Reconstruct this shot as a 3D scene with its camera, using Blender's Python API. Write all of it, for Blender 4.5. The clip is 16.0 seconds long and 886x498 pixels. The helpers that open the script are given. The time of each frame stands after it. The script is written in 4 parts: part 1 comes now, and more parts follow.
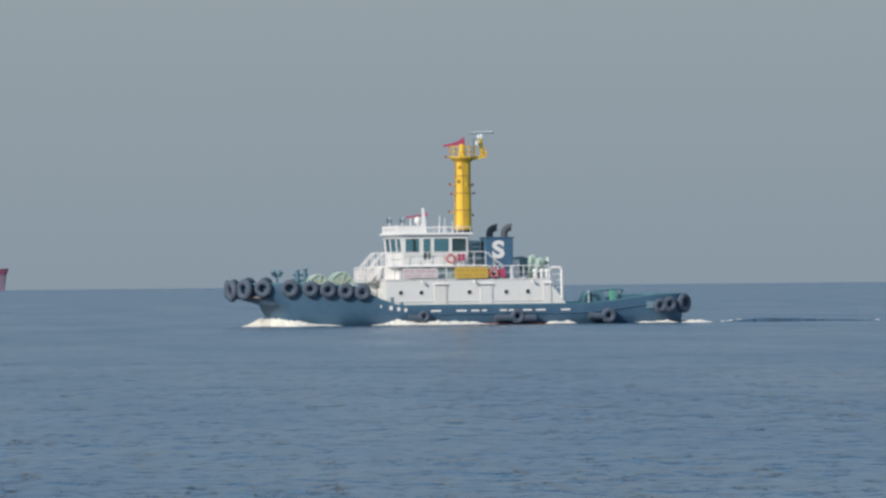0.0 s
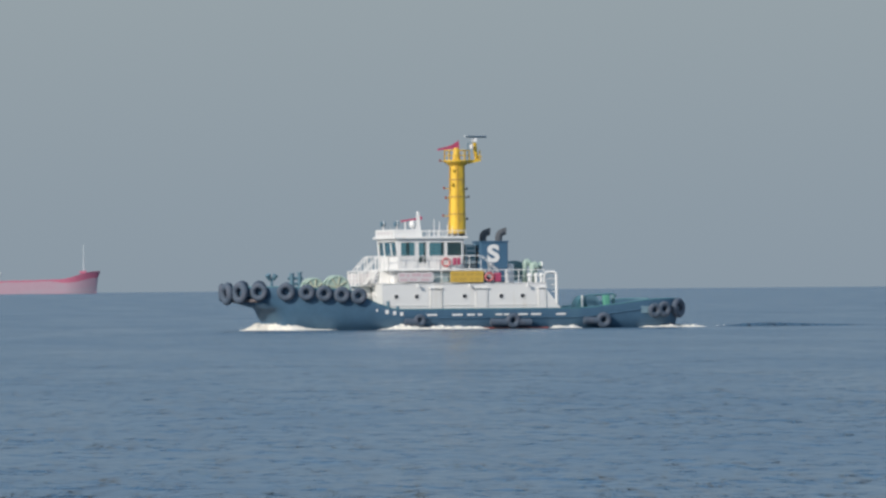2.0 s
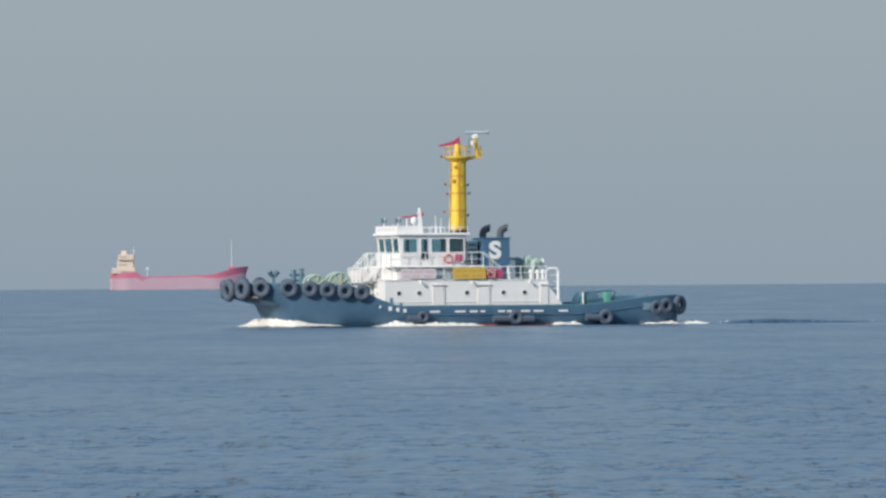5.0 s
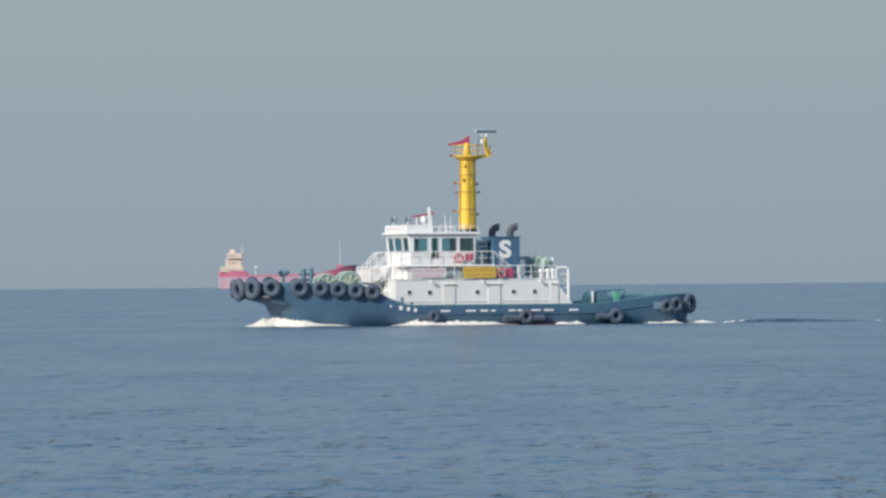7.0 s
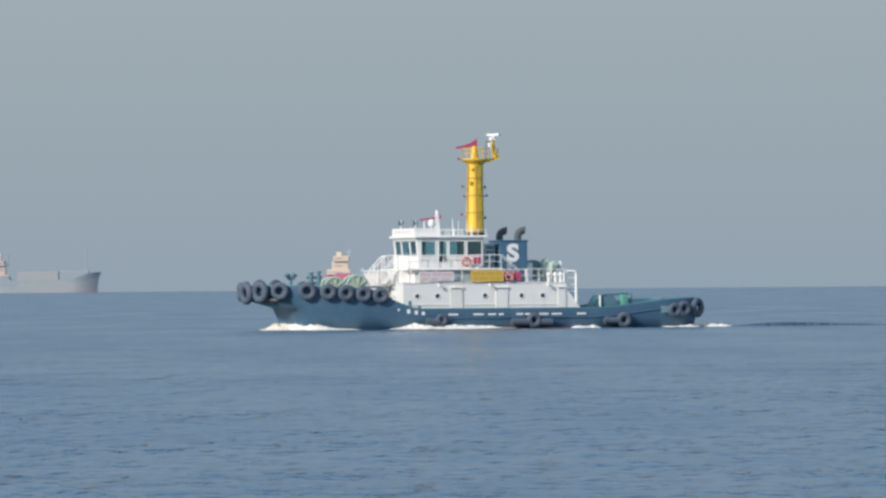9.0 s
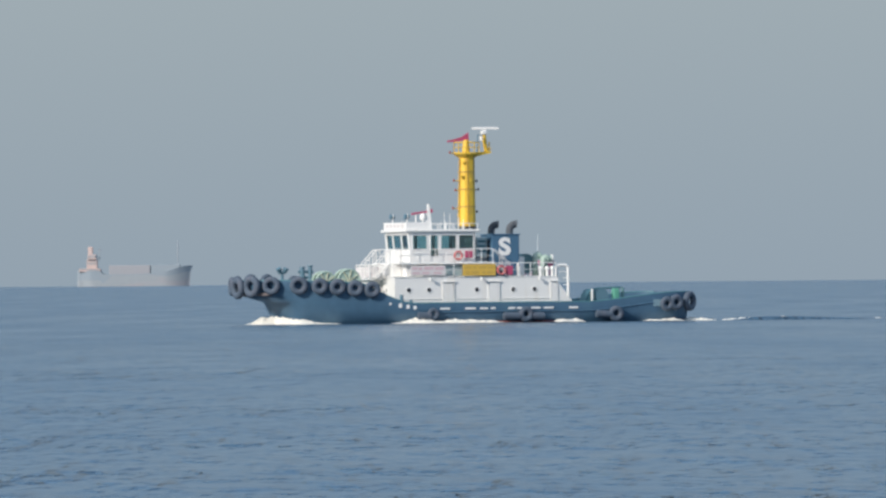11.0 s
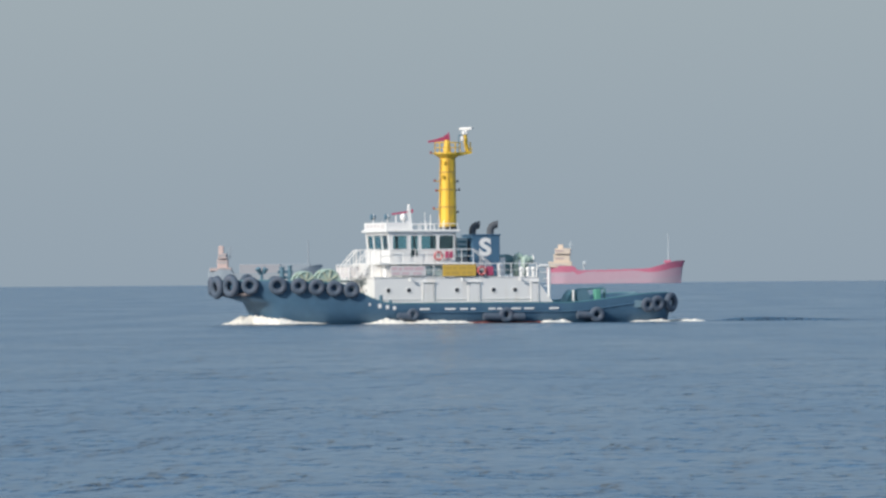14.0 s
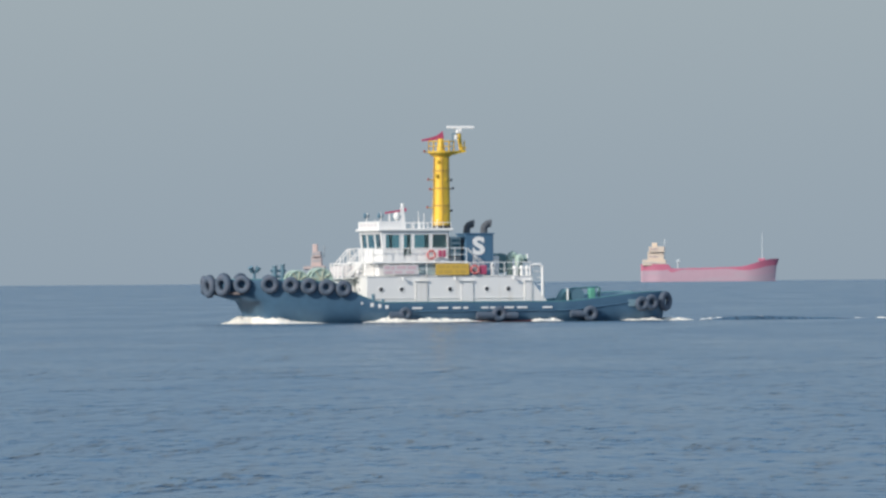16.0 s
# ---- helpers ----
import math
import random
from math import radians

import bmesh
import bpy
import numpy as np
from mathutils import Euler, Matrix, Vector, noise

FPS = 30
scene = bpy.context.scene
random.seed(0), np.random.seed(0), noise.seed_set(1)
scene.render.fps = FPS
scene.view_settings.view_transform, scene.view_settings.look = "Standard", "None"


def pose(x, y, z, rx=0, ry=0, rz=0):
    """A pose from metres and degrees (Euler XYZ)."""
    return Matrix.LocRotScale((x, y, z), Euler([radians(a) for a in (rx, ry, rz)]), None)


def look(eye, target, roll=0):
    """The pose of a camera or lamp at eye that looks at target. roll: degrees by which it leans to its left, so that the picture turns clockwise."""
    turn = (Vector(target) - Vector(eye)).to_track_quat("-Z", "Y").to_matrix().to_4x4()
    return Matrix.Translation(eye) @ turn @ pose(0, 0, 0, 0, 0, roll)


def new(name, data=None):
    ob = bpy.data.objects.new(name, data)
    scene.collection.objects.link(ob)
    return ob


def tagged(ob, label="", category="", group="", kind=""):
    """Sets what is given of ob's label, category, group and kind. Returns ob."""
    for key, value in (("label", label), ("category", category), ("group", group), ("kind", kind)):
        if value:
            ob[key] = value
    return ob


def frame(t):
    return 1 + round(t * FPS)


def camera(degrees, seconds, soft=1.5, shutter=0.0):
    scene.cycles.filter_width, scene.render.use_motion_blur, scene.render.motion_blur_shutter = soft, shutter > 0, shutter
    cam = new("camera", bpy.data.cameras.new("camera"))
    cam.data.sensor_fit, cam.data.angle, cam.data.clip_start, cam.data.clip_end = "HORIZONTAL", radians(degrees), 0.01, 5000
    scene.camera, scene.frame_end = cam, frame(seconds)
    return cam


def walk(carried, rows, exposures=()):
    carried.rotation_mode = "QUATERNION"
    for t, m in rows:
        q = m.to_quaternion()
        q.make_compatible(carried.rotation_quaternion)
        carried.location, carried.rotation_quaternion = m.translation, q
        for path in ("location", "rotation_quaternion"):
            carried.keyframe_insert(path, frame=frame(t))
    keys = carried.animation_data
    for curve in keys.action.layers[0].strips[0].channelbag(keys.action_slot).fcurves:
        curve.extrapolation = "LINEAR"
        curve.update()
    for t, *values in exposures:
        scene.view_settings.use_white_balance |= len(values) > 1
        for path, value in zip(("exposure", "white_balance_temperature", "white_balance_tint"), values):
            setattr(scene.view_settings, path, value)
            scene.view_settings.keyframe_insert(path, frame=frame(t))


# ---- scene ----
# ---------------------------------------------------------------- camera
EYE = 3.15      # height of the lens above the sea
cam = camera(7.0, 16.0, soft=2.6)
# seconds, degrees turned to the left of +Y, degrees up, lean
PATH = [
    (0, -3.0212, 0.2566, 0.6398), (0.5, -2.8361, 0.2748, 0.6472), (1, -2.6532, 0.2911, 0.5440),
    (1.5, -2.4739, 0.3035, 0.4987), (2, -2.2992, 0.2879, 0.4360), (2.5, -2.1165, 0.2981, 0.4896),
    (3, -1.8962, 0.2610, 0.4386), (3.5, -1.7343, 0.2492, 0.4282), (4, -1.5481, 0.2636, 0.3774),
    (6.5, -0.4881, 0.2553, 0.4900), (7, -0.2718, 0.2557, 0.4894), (7.5, -0.0084, 0.2640, 0.5087),
    (8, 0.2263, 0.2694, 0.4468), (8.5, 0.4216, 0.2792, 0.4731), (9, 0.5698, 0.2841, 0.3808),
    (11.5, 1.4555, 0.2309, 0.5463), (12, 1.6048, 0.2372, 0.5460), (12.5, 1.7908, 0.2322, 0.5282),
    (13, 1.9658, 0.2236, 0.4700), (13.5, 2.1412, 0.2212, 0.3739), (14, 2.3232, 0.2385, 0.3591),
    (14.5, 2.5206, 0.2652, 0.3802), (15, 2.6702, 0.2516, 0.3035), (15.5, 2.8417, 0.2511, 0.2710),
    (16, 3.0668, 0.2294, 0.3643),
]
walk(cam, [(t, pose(0, 0, EYE, 90 + up, 0, turn) @ pose(0, 0, 0, 0, 0, -lean)) for t, turn, up, lean in
           [(t, turn, up, 0.47 + 0.4 * (lean - 0.47)) for t, turn, up, lean in PATH]],
     exposures=[(0, -0.16, 6300, 10), (2.0, -0.14, 6300, 10), (3.2, 0.03, 6300, 10), (6.0, 0.03, 6300, 10), (7.6, 0.03, 6300, 10), (8.6, 0.07, 6300, 10), (16, 0.07, 6300, 10)])

# ---------------------------------------------------------------- world and sun
SUN_EL, SUN_AZ = 27.0, 226.0      # azimuth clockwise from +Y
world = bpy.data.worlds.new("world")
scene.world = world
world.use_nodes = True
wn, wl = world.node_tree.nodes, world.node_tree.links
wn.clear()
sky = wn.new("ShaderNodeTexSky")
sky.sky_type = "NISHITA"
sky.sun_disc = False
sky.sun_elevation = radians(SUN_EL)
sky.sun_rotation = radians(SUN_AZ)
sky.air_density, sky.dust_density, sky.ozone_density = 1.0, 2.5, 1.5
coord = wn.new("ShaderNodeTexCoord")
sep = wn.new("ShaderNodeSeparateXYZ")
wl.new(coord.outputs["Generated"], sep.inputs[0])
ramp = wn.new("ShaderNodeValToRGB")        # sea haze, thick at the horizon and thinning upwards
ramp.color_ramp.elements[0].position, ramp.color_ramp.elements[0].color = 0.0, (0.97, 0.97, 0.97, 1)
ramp.color_ramp.elements[1].position, ramp.color_ramp.elements[1].color = 0.75, (0.55, 0.55, 0.55, 1)
wl.new(sep.outputs["Z"], ramp.inputs[0])
hazecol = wn.new("ShaderNodeValToRGB")     # bluer at the horizon, greyer just above it
hazecol.color_ramp.elements[0].position, hazecol.color_ramp.elements[0].color = 0.0, (0.290, 0.352, 0.405, 1)
hazecol.color_ramp.elements[1].position, hazecol.color_ramp.elements[1].color = 0.045, (0.350, 0.405, 0.428, 1)
e = hazecol.color_ramp.elements.new(0.35)
e.color = (0.275, 0.495, 0.78, 1)
e = hazecol.color_ramp.elements.new(0.75)
e.color = (0.80, 0.90, 1.0, 1)
wl.new(sep.outputs["Z"], hazecol.inputs[0])
bg_sky = wn.new("ShaderNodeBackground")
bg_sky.inputs[1].default_value = 0.09
wl.new(sky.outputs[0], bg_sky.inputs[0])
bg_haze = wn.new("ShaderNodeBackground")
bg_haze.inputs[1].default_value = 1.0
wl.new(hazecol.outputs[0], bg_haze.inputs[0])
mixs = wn.new("ShaderNodeMixShader")
wl.new(ramp.outputs[0], mixs.inputs[0])
wl.new(bg_sky.outputs[0], mixs.inputs[1])
wl.new(bg_haze.outputs[0], mixs.inputs[2])
wout = wn.new("ShaderNodeOutputWorld")
wl.new(mixs.outputs[0], wout.inputs[0])

sun_data = bpy.data.lights.new("sun", "SUN")
sun_data.energy, sun_data.angle, sun_data.color = 3.9, radians(3.0), (1.0, 0.915, 0.80)
sun = new("sun", sun_data)
az, el = radians(SUN_AZ), radians(SUN_EL)
sun_way = Vector((math.sin(az) * math.cos(el), math.cos(az) * math.cos(el), math.sin(el)))
sun.matrix_world = look(sun_way * 100, (0, 0, 0))


# ---------------------------------------------------------------- materials
def material(name, base, rough=0.5, metal=0.0, vary=0.12, grain=6.0, stain=None, stain_at=0.62, stain_scale=(0.6, 0.6, 0.6), bump=0.02, coat=0.0):
    m = bpy.data.materials.new(name)
    m.use_nodes = True
    n, l = m.node_tree.nodes, m.node_tree.links
    b = n["Principled BSDF"]
    b.inputs["Metallic"].default_value = metal
    b.inputs["Coat Weight"].default_value = coat
    tc = n.new("ShaderNodeTexCoord")
    fine = n.new("ShaderNodeTexNoise")
    fine.inputs["Scale"].default_value = grain
    fine.inputs["Detail"].default_value = 5
    l.new(tc.outputs["Object"], fine.inputs["Vector"])
    mp = n.new("ShaderNodeMapping")
    mp.inputs["Scale"].default_value = stain_scale
    l.new(tc.outputs["Object"], mp.inputs["Vector"])
    big = n.new("ShaderNodeTexNoise")
    big.inputs["Scale"].default_value = 1.0
    big.inputs["Detail"].default_value = 6
    l.new(mp.outputs[0], big.inputs["Vector"])
    c1 = n.new("ShaderNodeMix")
    c1.data_type = "RGBA"
    c1.inputs[6].default_value = (*[max(0, c * (1 - vary)) for c in base], 1)
    c1.inputs[7].default_value = (*[min(1, c * (1 + vary)) for c in base], 1)
    l.new(fine.outputs[0], c1.inputs[0])
    out = c1.outputs[2]
    if stain:
        rp = n.new("ShaderNodeValToRGB")
        rp.color_ramp.elements[0].position = stain_at
        rp.color_ramp.elements[1].position = min(1.0, stain_at + 0.16)
        l.new(big.outputs[0], rp.inputs[0])
        c2 = n.new("ShaderNodeMix")
        c2.data_type = "RGBA"
        l.new(rp.outputs[0], c2.inputs[0])
        l.new(out, c2.inputs[6])
        c2.inputs[7].default_value = (*stain, 1)
        out = c2.outputs[2]
    l.new(out, b.inputs["Base Color"])
    rr = n.new("ShaderNodeMapRange")
    rr.inputs["To Min"].default_value, rr.inputs["To Max"].default_value = max(0.02, rough - 0.1), min(1, rough + 0.1)
    l.new(big.outputs[0], rr.inputs["Value"])
    l.new(rr.outputs[0], b.inputs["Roughness"])
    if bump:
        bp = n.new("ShaderNodeBump")
        bp.inputs["Strength"].default_value = 0.4
        bp.inputs["Distance"].default_value = bump
        l.new(fine.outputs[0], bp.inputs["Height"])
        l.new(bp.outputs[0], b.inputs["Normal"])
    return m


HULL_BLUE = material("hull_blue_paint", (0.060, 0.130, 0.208), 0.55, vary=0.14, grain=2.0, stain=(0.075, 0.158, 0.225), stain_at=0.55, stain_scale=(0.5, 0.5, 0.12), bump=0.01)
FUNNEL_BLUE = material("funnel_blue_paint", (0.062, 0.140, 0.228), 0.45, vary=0.1, stain=(0.10, 0.19, 0.28), stain_scale=(1.2, 1.2, 0.25), bump=0.005)
TEAL = material("teal_deck_paint", (0.060, 0.165, 0.200), 0.55, vary=0.15, stain=(0.10, 0.19, 0.21), bump=0.01)
WHITE = material("white_ship_paint", (0.80, 0.79, 0.77), 0.38, vary=0.03, grain=2.0, stain=(0.70, 0.66, 0.60), stain_at=0.60, stain_scale=(0.9, 0.9, 0.2), bump=0.004)
YELLOW = material("yellow_mast_paint", (0.78, 0.50, 0.045), 0.45, vary=0.08, stain=(0.52, 0.33, 0.075), stain_at=0.54, stain_scale=(2.2, 2.2, 0.8), bump=0.004)
BANNER_YELLOW = material("yellow_board", (0.64, 0.42, 0.075), 0.6, vary=0.05, bump=0.0)
BANNER_TEXT = material("faded_lettering", (0.54, 0.35, 0.075), 0.6, bump=0.0)
RED = material("red_paint", (0.46, 0.075, 0.15), 0.45, vary=0.08, bump=0.0)
ORANGE = material("buoy_red", (0.55, 0.13, 0.13), 0.5, vary=0.08, bump=0.0)
# Lighter and bluer than black rubber: the haze in front is in its colour.
RUBBER = material("hazed_black_rubber", (0.072, 0.100, 0.140), 0.8, vary=0.25, grain=8.0, stain=(0.095, 0.11, 0.145), stain_at=0.5, stain_scale=(1.5, 1.5, 1.5), bump=0.03)
BLACK = material("black_paint", (0.03, 0.032, 0.036), 0.5, bump=0.0)
# Grey raised above soot black to carry some haze.
SOOT = material("sooty_steel", (0.085, 0.095, 0.11), 0.8, vary=0.25, grain=4.0)
GREEN = material("pale_green_winch_paint", (0.36, 0.47, 0.41), 0.55, vary=0.12, stain=(0.45, 0.50, 0.43), stain_scale=(2, 2, 2))
DARKGREEN = material("dark_green_paint", (0.13, 0.24, 0.26), 0.5, vary=0.1)
BRIGHTGREEN = material("bright_green_paint", (0.11, 0.34, 0.25), 0.5, vary=0.1)
ROPE = material("pale_mooring_rope", (0.46, 0.47, 0.36), 0.85, vary=0.2, grain=20.0, bump=0.03)
STEELBLUE = material("blue_grey_steel", (0.10, 0.19, 0.25), 0.5, vary=0.15)
ANTIFOUL = material("red_antifouling", (0.28, 0.07, 0.05), 0.6, vary=0.15)
DECK = material("green_deck_paint", (0.10, 0.20, 0.18), 0.7, vary=0.15, stain=(0.16, 0.18, 0.16))
GREYWHITE = material("off_white_canvas", (0.66, 0.62, 0.62), 0.7, vary=0.05, bump=0.01)
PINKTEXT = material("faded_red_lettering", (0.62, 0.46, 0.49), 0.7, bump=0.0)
FENDER_BROWN = material("worn_brown_rubber", (0.17, 0.145, 0.145), 0.85, vary=0.3, grain=4.0, bump=0.02)
RUSTY = material("rust_streaked_yellow", (0.46, 0.27, 0.06), 0.6, vary=0.25, grain=5.0, bump=0.0)
PALETEAL = material("pale_teal_paint", (0.36, 0.45, 0.46), 0.5, vary=0.06, bump=0.0)
SCAN_BACK = material("grey_scanner_back", (0.15, 0.22, 0.27), 0.5, bump=0.0)

GLASS = bpy.data.materials.new("wheelhouse_glass")
GLASS.use_nodes = True
gb = GLASS.node_tree.nodes["Principled BSDF"]
gb.inputs["Base Color"].default_value = (0.50, 0.72, 0.74, 1)
gb.inputs["Roughness"].default_value = 0.02
gb.inputs["IOR"].default_value = 1.5
gb.inputs["Transmission Weight"].default_value = 1.0

DARKGLASS = material("dark_porthole_glass", (0.03, 0.035, 0.045), 0.35, vary=0.05, bump=0.0)
PALEBLUE = material("pale_blue_patch", (0.17, 0.27, 0.33), 0.6, vary=0.1, bump=0.0)

FOAM = bpy.data.materials.new("white_foam")
FOAM.use_nodes = True
fb = FOAM.node_tree.nodes["Principled BSDF"]
fb.inputs["Roughness"].default_value = 0.8
ft = FOAM.node_tree.nodes.new("ShaderNodeTexCoord")
fnz = FOAM.node_tree.nodes.new("ShaderNodeTexNoise")
fnz.inputs["Scale"].default_value, fnz.inputs["Detail"].default_value = 3.5, 8
FOAM.node_tree.links.new(ft.outputs["Object"], fnz.inputs["Vector"])
fr = FOAM.node_tree.nodes.new("ShaderNodeValToRGB")
fr.color_ramp.elements[0].position, fr.color_ramp.elements[0].color = 0.30, (0.50, 0.53, 0.55, 1)
fr.color_ramp.elements[1].position, fr.color_ramp.elements[1].color = 0.52, (0.84, 0.80, 0.71, 1)
FOAM.node_tree.links.new(fnz.outputs[0], fr.inputs[0])
FOAM.node_tree.links.new(fr.outputs[0], fb.inputs["Base Color"])
fbp = FOAM.node_tree.nodes.new("ShaderNodeBump")
fbp.inputs["Distance"].default_value = 0.12
FOAM.node_tree.links.new(fnz.outputs[0], fbp.inputs["Height"])
FOAM.node_tree.links.new(fbp.outputs[0], fb.inputs["Normal"])


def sea_material():
    m = bpy.data.materials.new("sea_water")
    m.use_nodes = True
    n, l = m.node_tree.nodes, m.node_tree.links
    b = n["Principled BSDF"]
    b.inputs["IOR"].default_value = 1.333
    tc = n.new("ShaderNodeTexCoord")
    # broad slicks and gusts, drawn out along the wind
    mp = n.new("ShaderNodeMapping")
    mp.inputs["Scale"].default_value = (0.10, 0.016, 1)
    l.new(tc.outputs["Object"], mp.inputs[0])
    slick = n.new("ShaderNodeTexNoise")
    slick.inputs["Scale"].default_value, slick.inputs["Detail"].default_value = 1.0, 6
    l.new(mp.outputs[0], slick.inputs["Vector"])
    cr = n.new("ShaderNodeMix")
    cr.data_type = "RGBA"
    cr.inputs[6].default_value = (0.024, 0.066, 0.118, 1)
    cr.inputs[7].default_value = (0.036, 0.085, 0.144, 1)
    l.new(slick.outputs[0], cr.inputs[0])
    l.new(cr.outputs[2], b.inputs["Base Color"])
    rr = n.new("ShaderNodeMapRange")
    rr.inputs["From Min"].default_value, rr.inputs["From Max"].default_value = 0.35, 0.65
    rr.inputs["To Min"].default_value, rr.inputs["To Max"].default_value = 0.19, 0.25
    l.new(slick.outputs[0], rr.inputs["Value"])
    l.new(rr.outputs[0], b.inputs["Roughness"])
    # calmer and rougher stretches
    mp1 = n.new("ShaderNodeMapping")
    mp1.inputs["Scale"].default_value = (0.028, 0.085, 1)
    l.new(tc.outputs["Object"], mp1.inputs[0])
    gust = n.new("ShaderNodeTexNoise")
    gust.inputs["Scale"].default_value, gust.inputs["Detail"].default_value = 1.0, 4
    l.new(mp1.outputs[0], gust.inputs["Vector"])
    calm = n.new("ShaderNodeMapRange")
    calm.inputs["From Min"].default_value, calm.inputs["From Max"].default_value = 0.36, 0.64
    calm.inputs["To Min"].default_value, calm.inputs["To Max"].default_value = 0.4, 1.1
    l.new(gust.outputs[0], calm.inputs["Value"])
    # short steep ripples and the fine grain on them
    last = None
    for scale, detail, lo, hi, depth in (((2.0, 0.5, 1), 3, 0.48, 0.72, 0.21), ((0.75, 0.15, 1), 3, 0.48, 0.74, 0.34), ((0.38, 0.07, 1), 4, 0.50, 0.76, 0.55), ((6.0, 1.6, 1), 2, 0.35, 0.65, 0.012)):
        mp2 = n.new("ShaderNodeMapping")
        mp2.inputs["Scale"].default_value = scale
        mp2.inputs["Rotation"].default_value = (0, 0, 0.12)
        l.new(tc.outputs["Object"], mp2.inputs[0])
        rip = n.new("ShaderNodeTexNoise")
        rip.inputs["Scale"].default_value, rip.inputs["Detail"].default_value = 1.0, detail
        l.new(mp2.outputs[0], rip.inputs["Vector"])
        sh = n.new("ShaderNodeMapRange")
        sh.interpolation_type = "SMOOTHSTEP"
        sh.inputs["From Min"].default_value, sh.inputs["From Max"].default_value = lo, hi
        l.new(rip.outputs[0], sh.inputs["Value"])
        bp = n.new("ShaderNodeBump")
        bp.inputs["Distance"].default_value = depth
        l.new(calm.outputs[0], bp.inputs["Strength"])
        l.new(sh.outputs[0], bp.inputs["Height"])
        if last is not None:
            l.new(last.outputs[0], bp.inputs["Normal"])
        last = bp
    l.new(bp.outputs[0], b.inputs["Normal"])
    return m


SEA = sea_material()


# ---------------------------------------------------------------- mesh helpers
def mesh_of(name, bm, mat, smooth=False):
    bmesh.ops.recalc_face_normals(bm, faces=bm.faces)
    me = bpy.data.meshes.new(name)
    bm.to_mesh(me)
    bm.free()
    me.materials.append(mat)
    if smooth:
        for p in me.polygons:
            p.use_smooth = True
    return me


def part(name, bm, mat, parent, label="", smooth=False):
    ob = new(name, mesh_of(name, bm, mat, smooth) if isinstance(bm, bmesh.types.BMesh) else bm)
    ob.parent = parent
    if label:
        ob["label"] = label
    return ob


def thing(name, label, category, group="", kind=""):
    return tagged(new(name), label, category, group, kind)


def box(bm, x0, x1, y0, y1, z0, z1, bevel=0.0, m=None):
    r = bmesh.ops.create_cube(bm, size=1.0)
    vs = r["verts"]
    bmesh.ops.transform(bm, verts=vs, matrix=Matrix.Translation(((x0 + x1) / 2, (y0 + y1) / 2, (z0 + z1) / 2)) @ Matrix.Diagonal((abs(x1 - x0), abs(y1 - y0), abs(z1 - z0), 1)))
    if m is not None:
        bmesh.ops.transform(bm, verts=vs, matrix=m)
    if bevel:
        es = list({e for v in vs for e in v.link_edges})
        bmesh.ops.bevel(bm, geom=es, offset=bevel, segments=2, affect="EDGES", profile=0.5)
    return bm


def rod(bm, a, b, r, r2=None, seg=10):
    a, b = Vector(a), Vector(b)
    d = b - a
    q = d.to_track_quat("Z", "Y").to_matrix().to_4x4()
    bmesh.ops.create_cone(bm, cap_ends=True, segments=seg, radius1=r, radius2=r if r2 is None else r2, depth=d.length, matrix=Matrix.Translation((a + b) / 2) @ q)
    return bm


def tube(bm, pts, r, seg=10):
    for a, b in zip(pts, pts[1:]):
        rod(bm, a, b, r, seg=seg)
    for p in pts[1:-1]:
        bmesh.ops.create_icosphere(bm, subdivisions=1, radius=r * 1.02, matrix=Matrix.Translation(p))
    return bm


def strip(pts, r, seg=8):
    """One bent bar through the points."""
    bm = B()
    pts = [Vector(p) for p in pts]
    rings = []
    for i, p in enumerate(pts):
        d = (pts[min(i + 1, len(pts) - 1)] - pts[max(i - 1, 0)]).normalized()
        q = d.to_track_quat("Z", "Y")
        rings.append([bm.verts.new(p + q @ Vector((r * math.cos(2 * math.pi * k / seg), r * math.sin(2 * math.pi * k / seg), 0))) for k in range(seg)])
    for a, b in zip(rings, rings[1:]):
        for k in range(seg):
            bm.faces.new((a[k], a[(k + 1) % seg], b[(k + 1) % seg], b[k]))
    bm.faces.new(rings[0])
    bm.faces.new(rings[-1][::-1])
    return bm


def prism(bm, poly, y0, y1):
    """A polygon in x and z, drawn out from y0 to y1."""
    a = [bm.verts.new((x, y0, z)) for x, z in poly]
    b = [bm.verts.new((x, y1, z)) for x, z in poly]
    bm.faces.new(a)
    bm.faces.new(b[::-1])
    for i in range(len(poly)):
        j = (i + 1) % len(poly)
        bm.faces.new((a[i], a[j], b[j], b[i]))
    return bm


def torus(bm, R, r, m, seg=28, ring=12, squash=1.0):
    rows = []
    for i in range(seg):
        a = 2 * math.pi * i / seg
        row = []
        for j in range(ring):
            b = 2 * math.pi * j / ring
            k = R + r * math.cos(b)
            row.append(bm.verts.new(m @ Vector((k * math.cos(a), k * math.sin(a), r * squash * math.sin(b)))))
        rows.append(row)
    for i in range(seg):
        for j in range(ring):
            bm.faces.new((rows[i][j], rows[(i + 1) % seg][j], rows[(i + 1) % seg][(j + 1) % ring], rows[i][(j + 1) % ring]))
    return bm


def B():
    return bmesh.new()


def smooth01(a, b, x):
    t = min(1, max(0, (x - a) / (b - a)))
    return t * t * (3 - 2 * t)


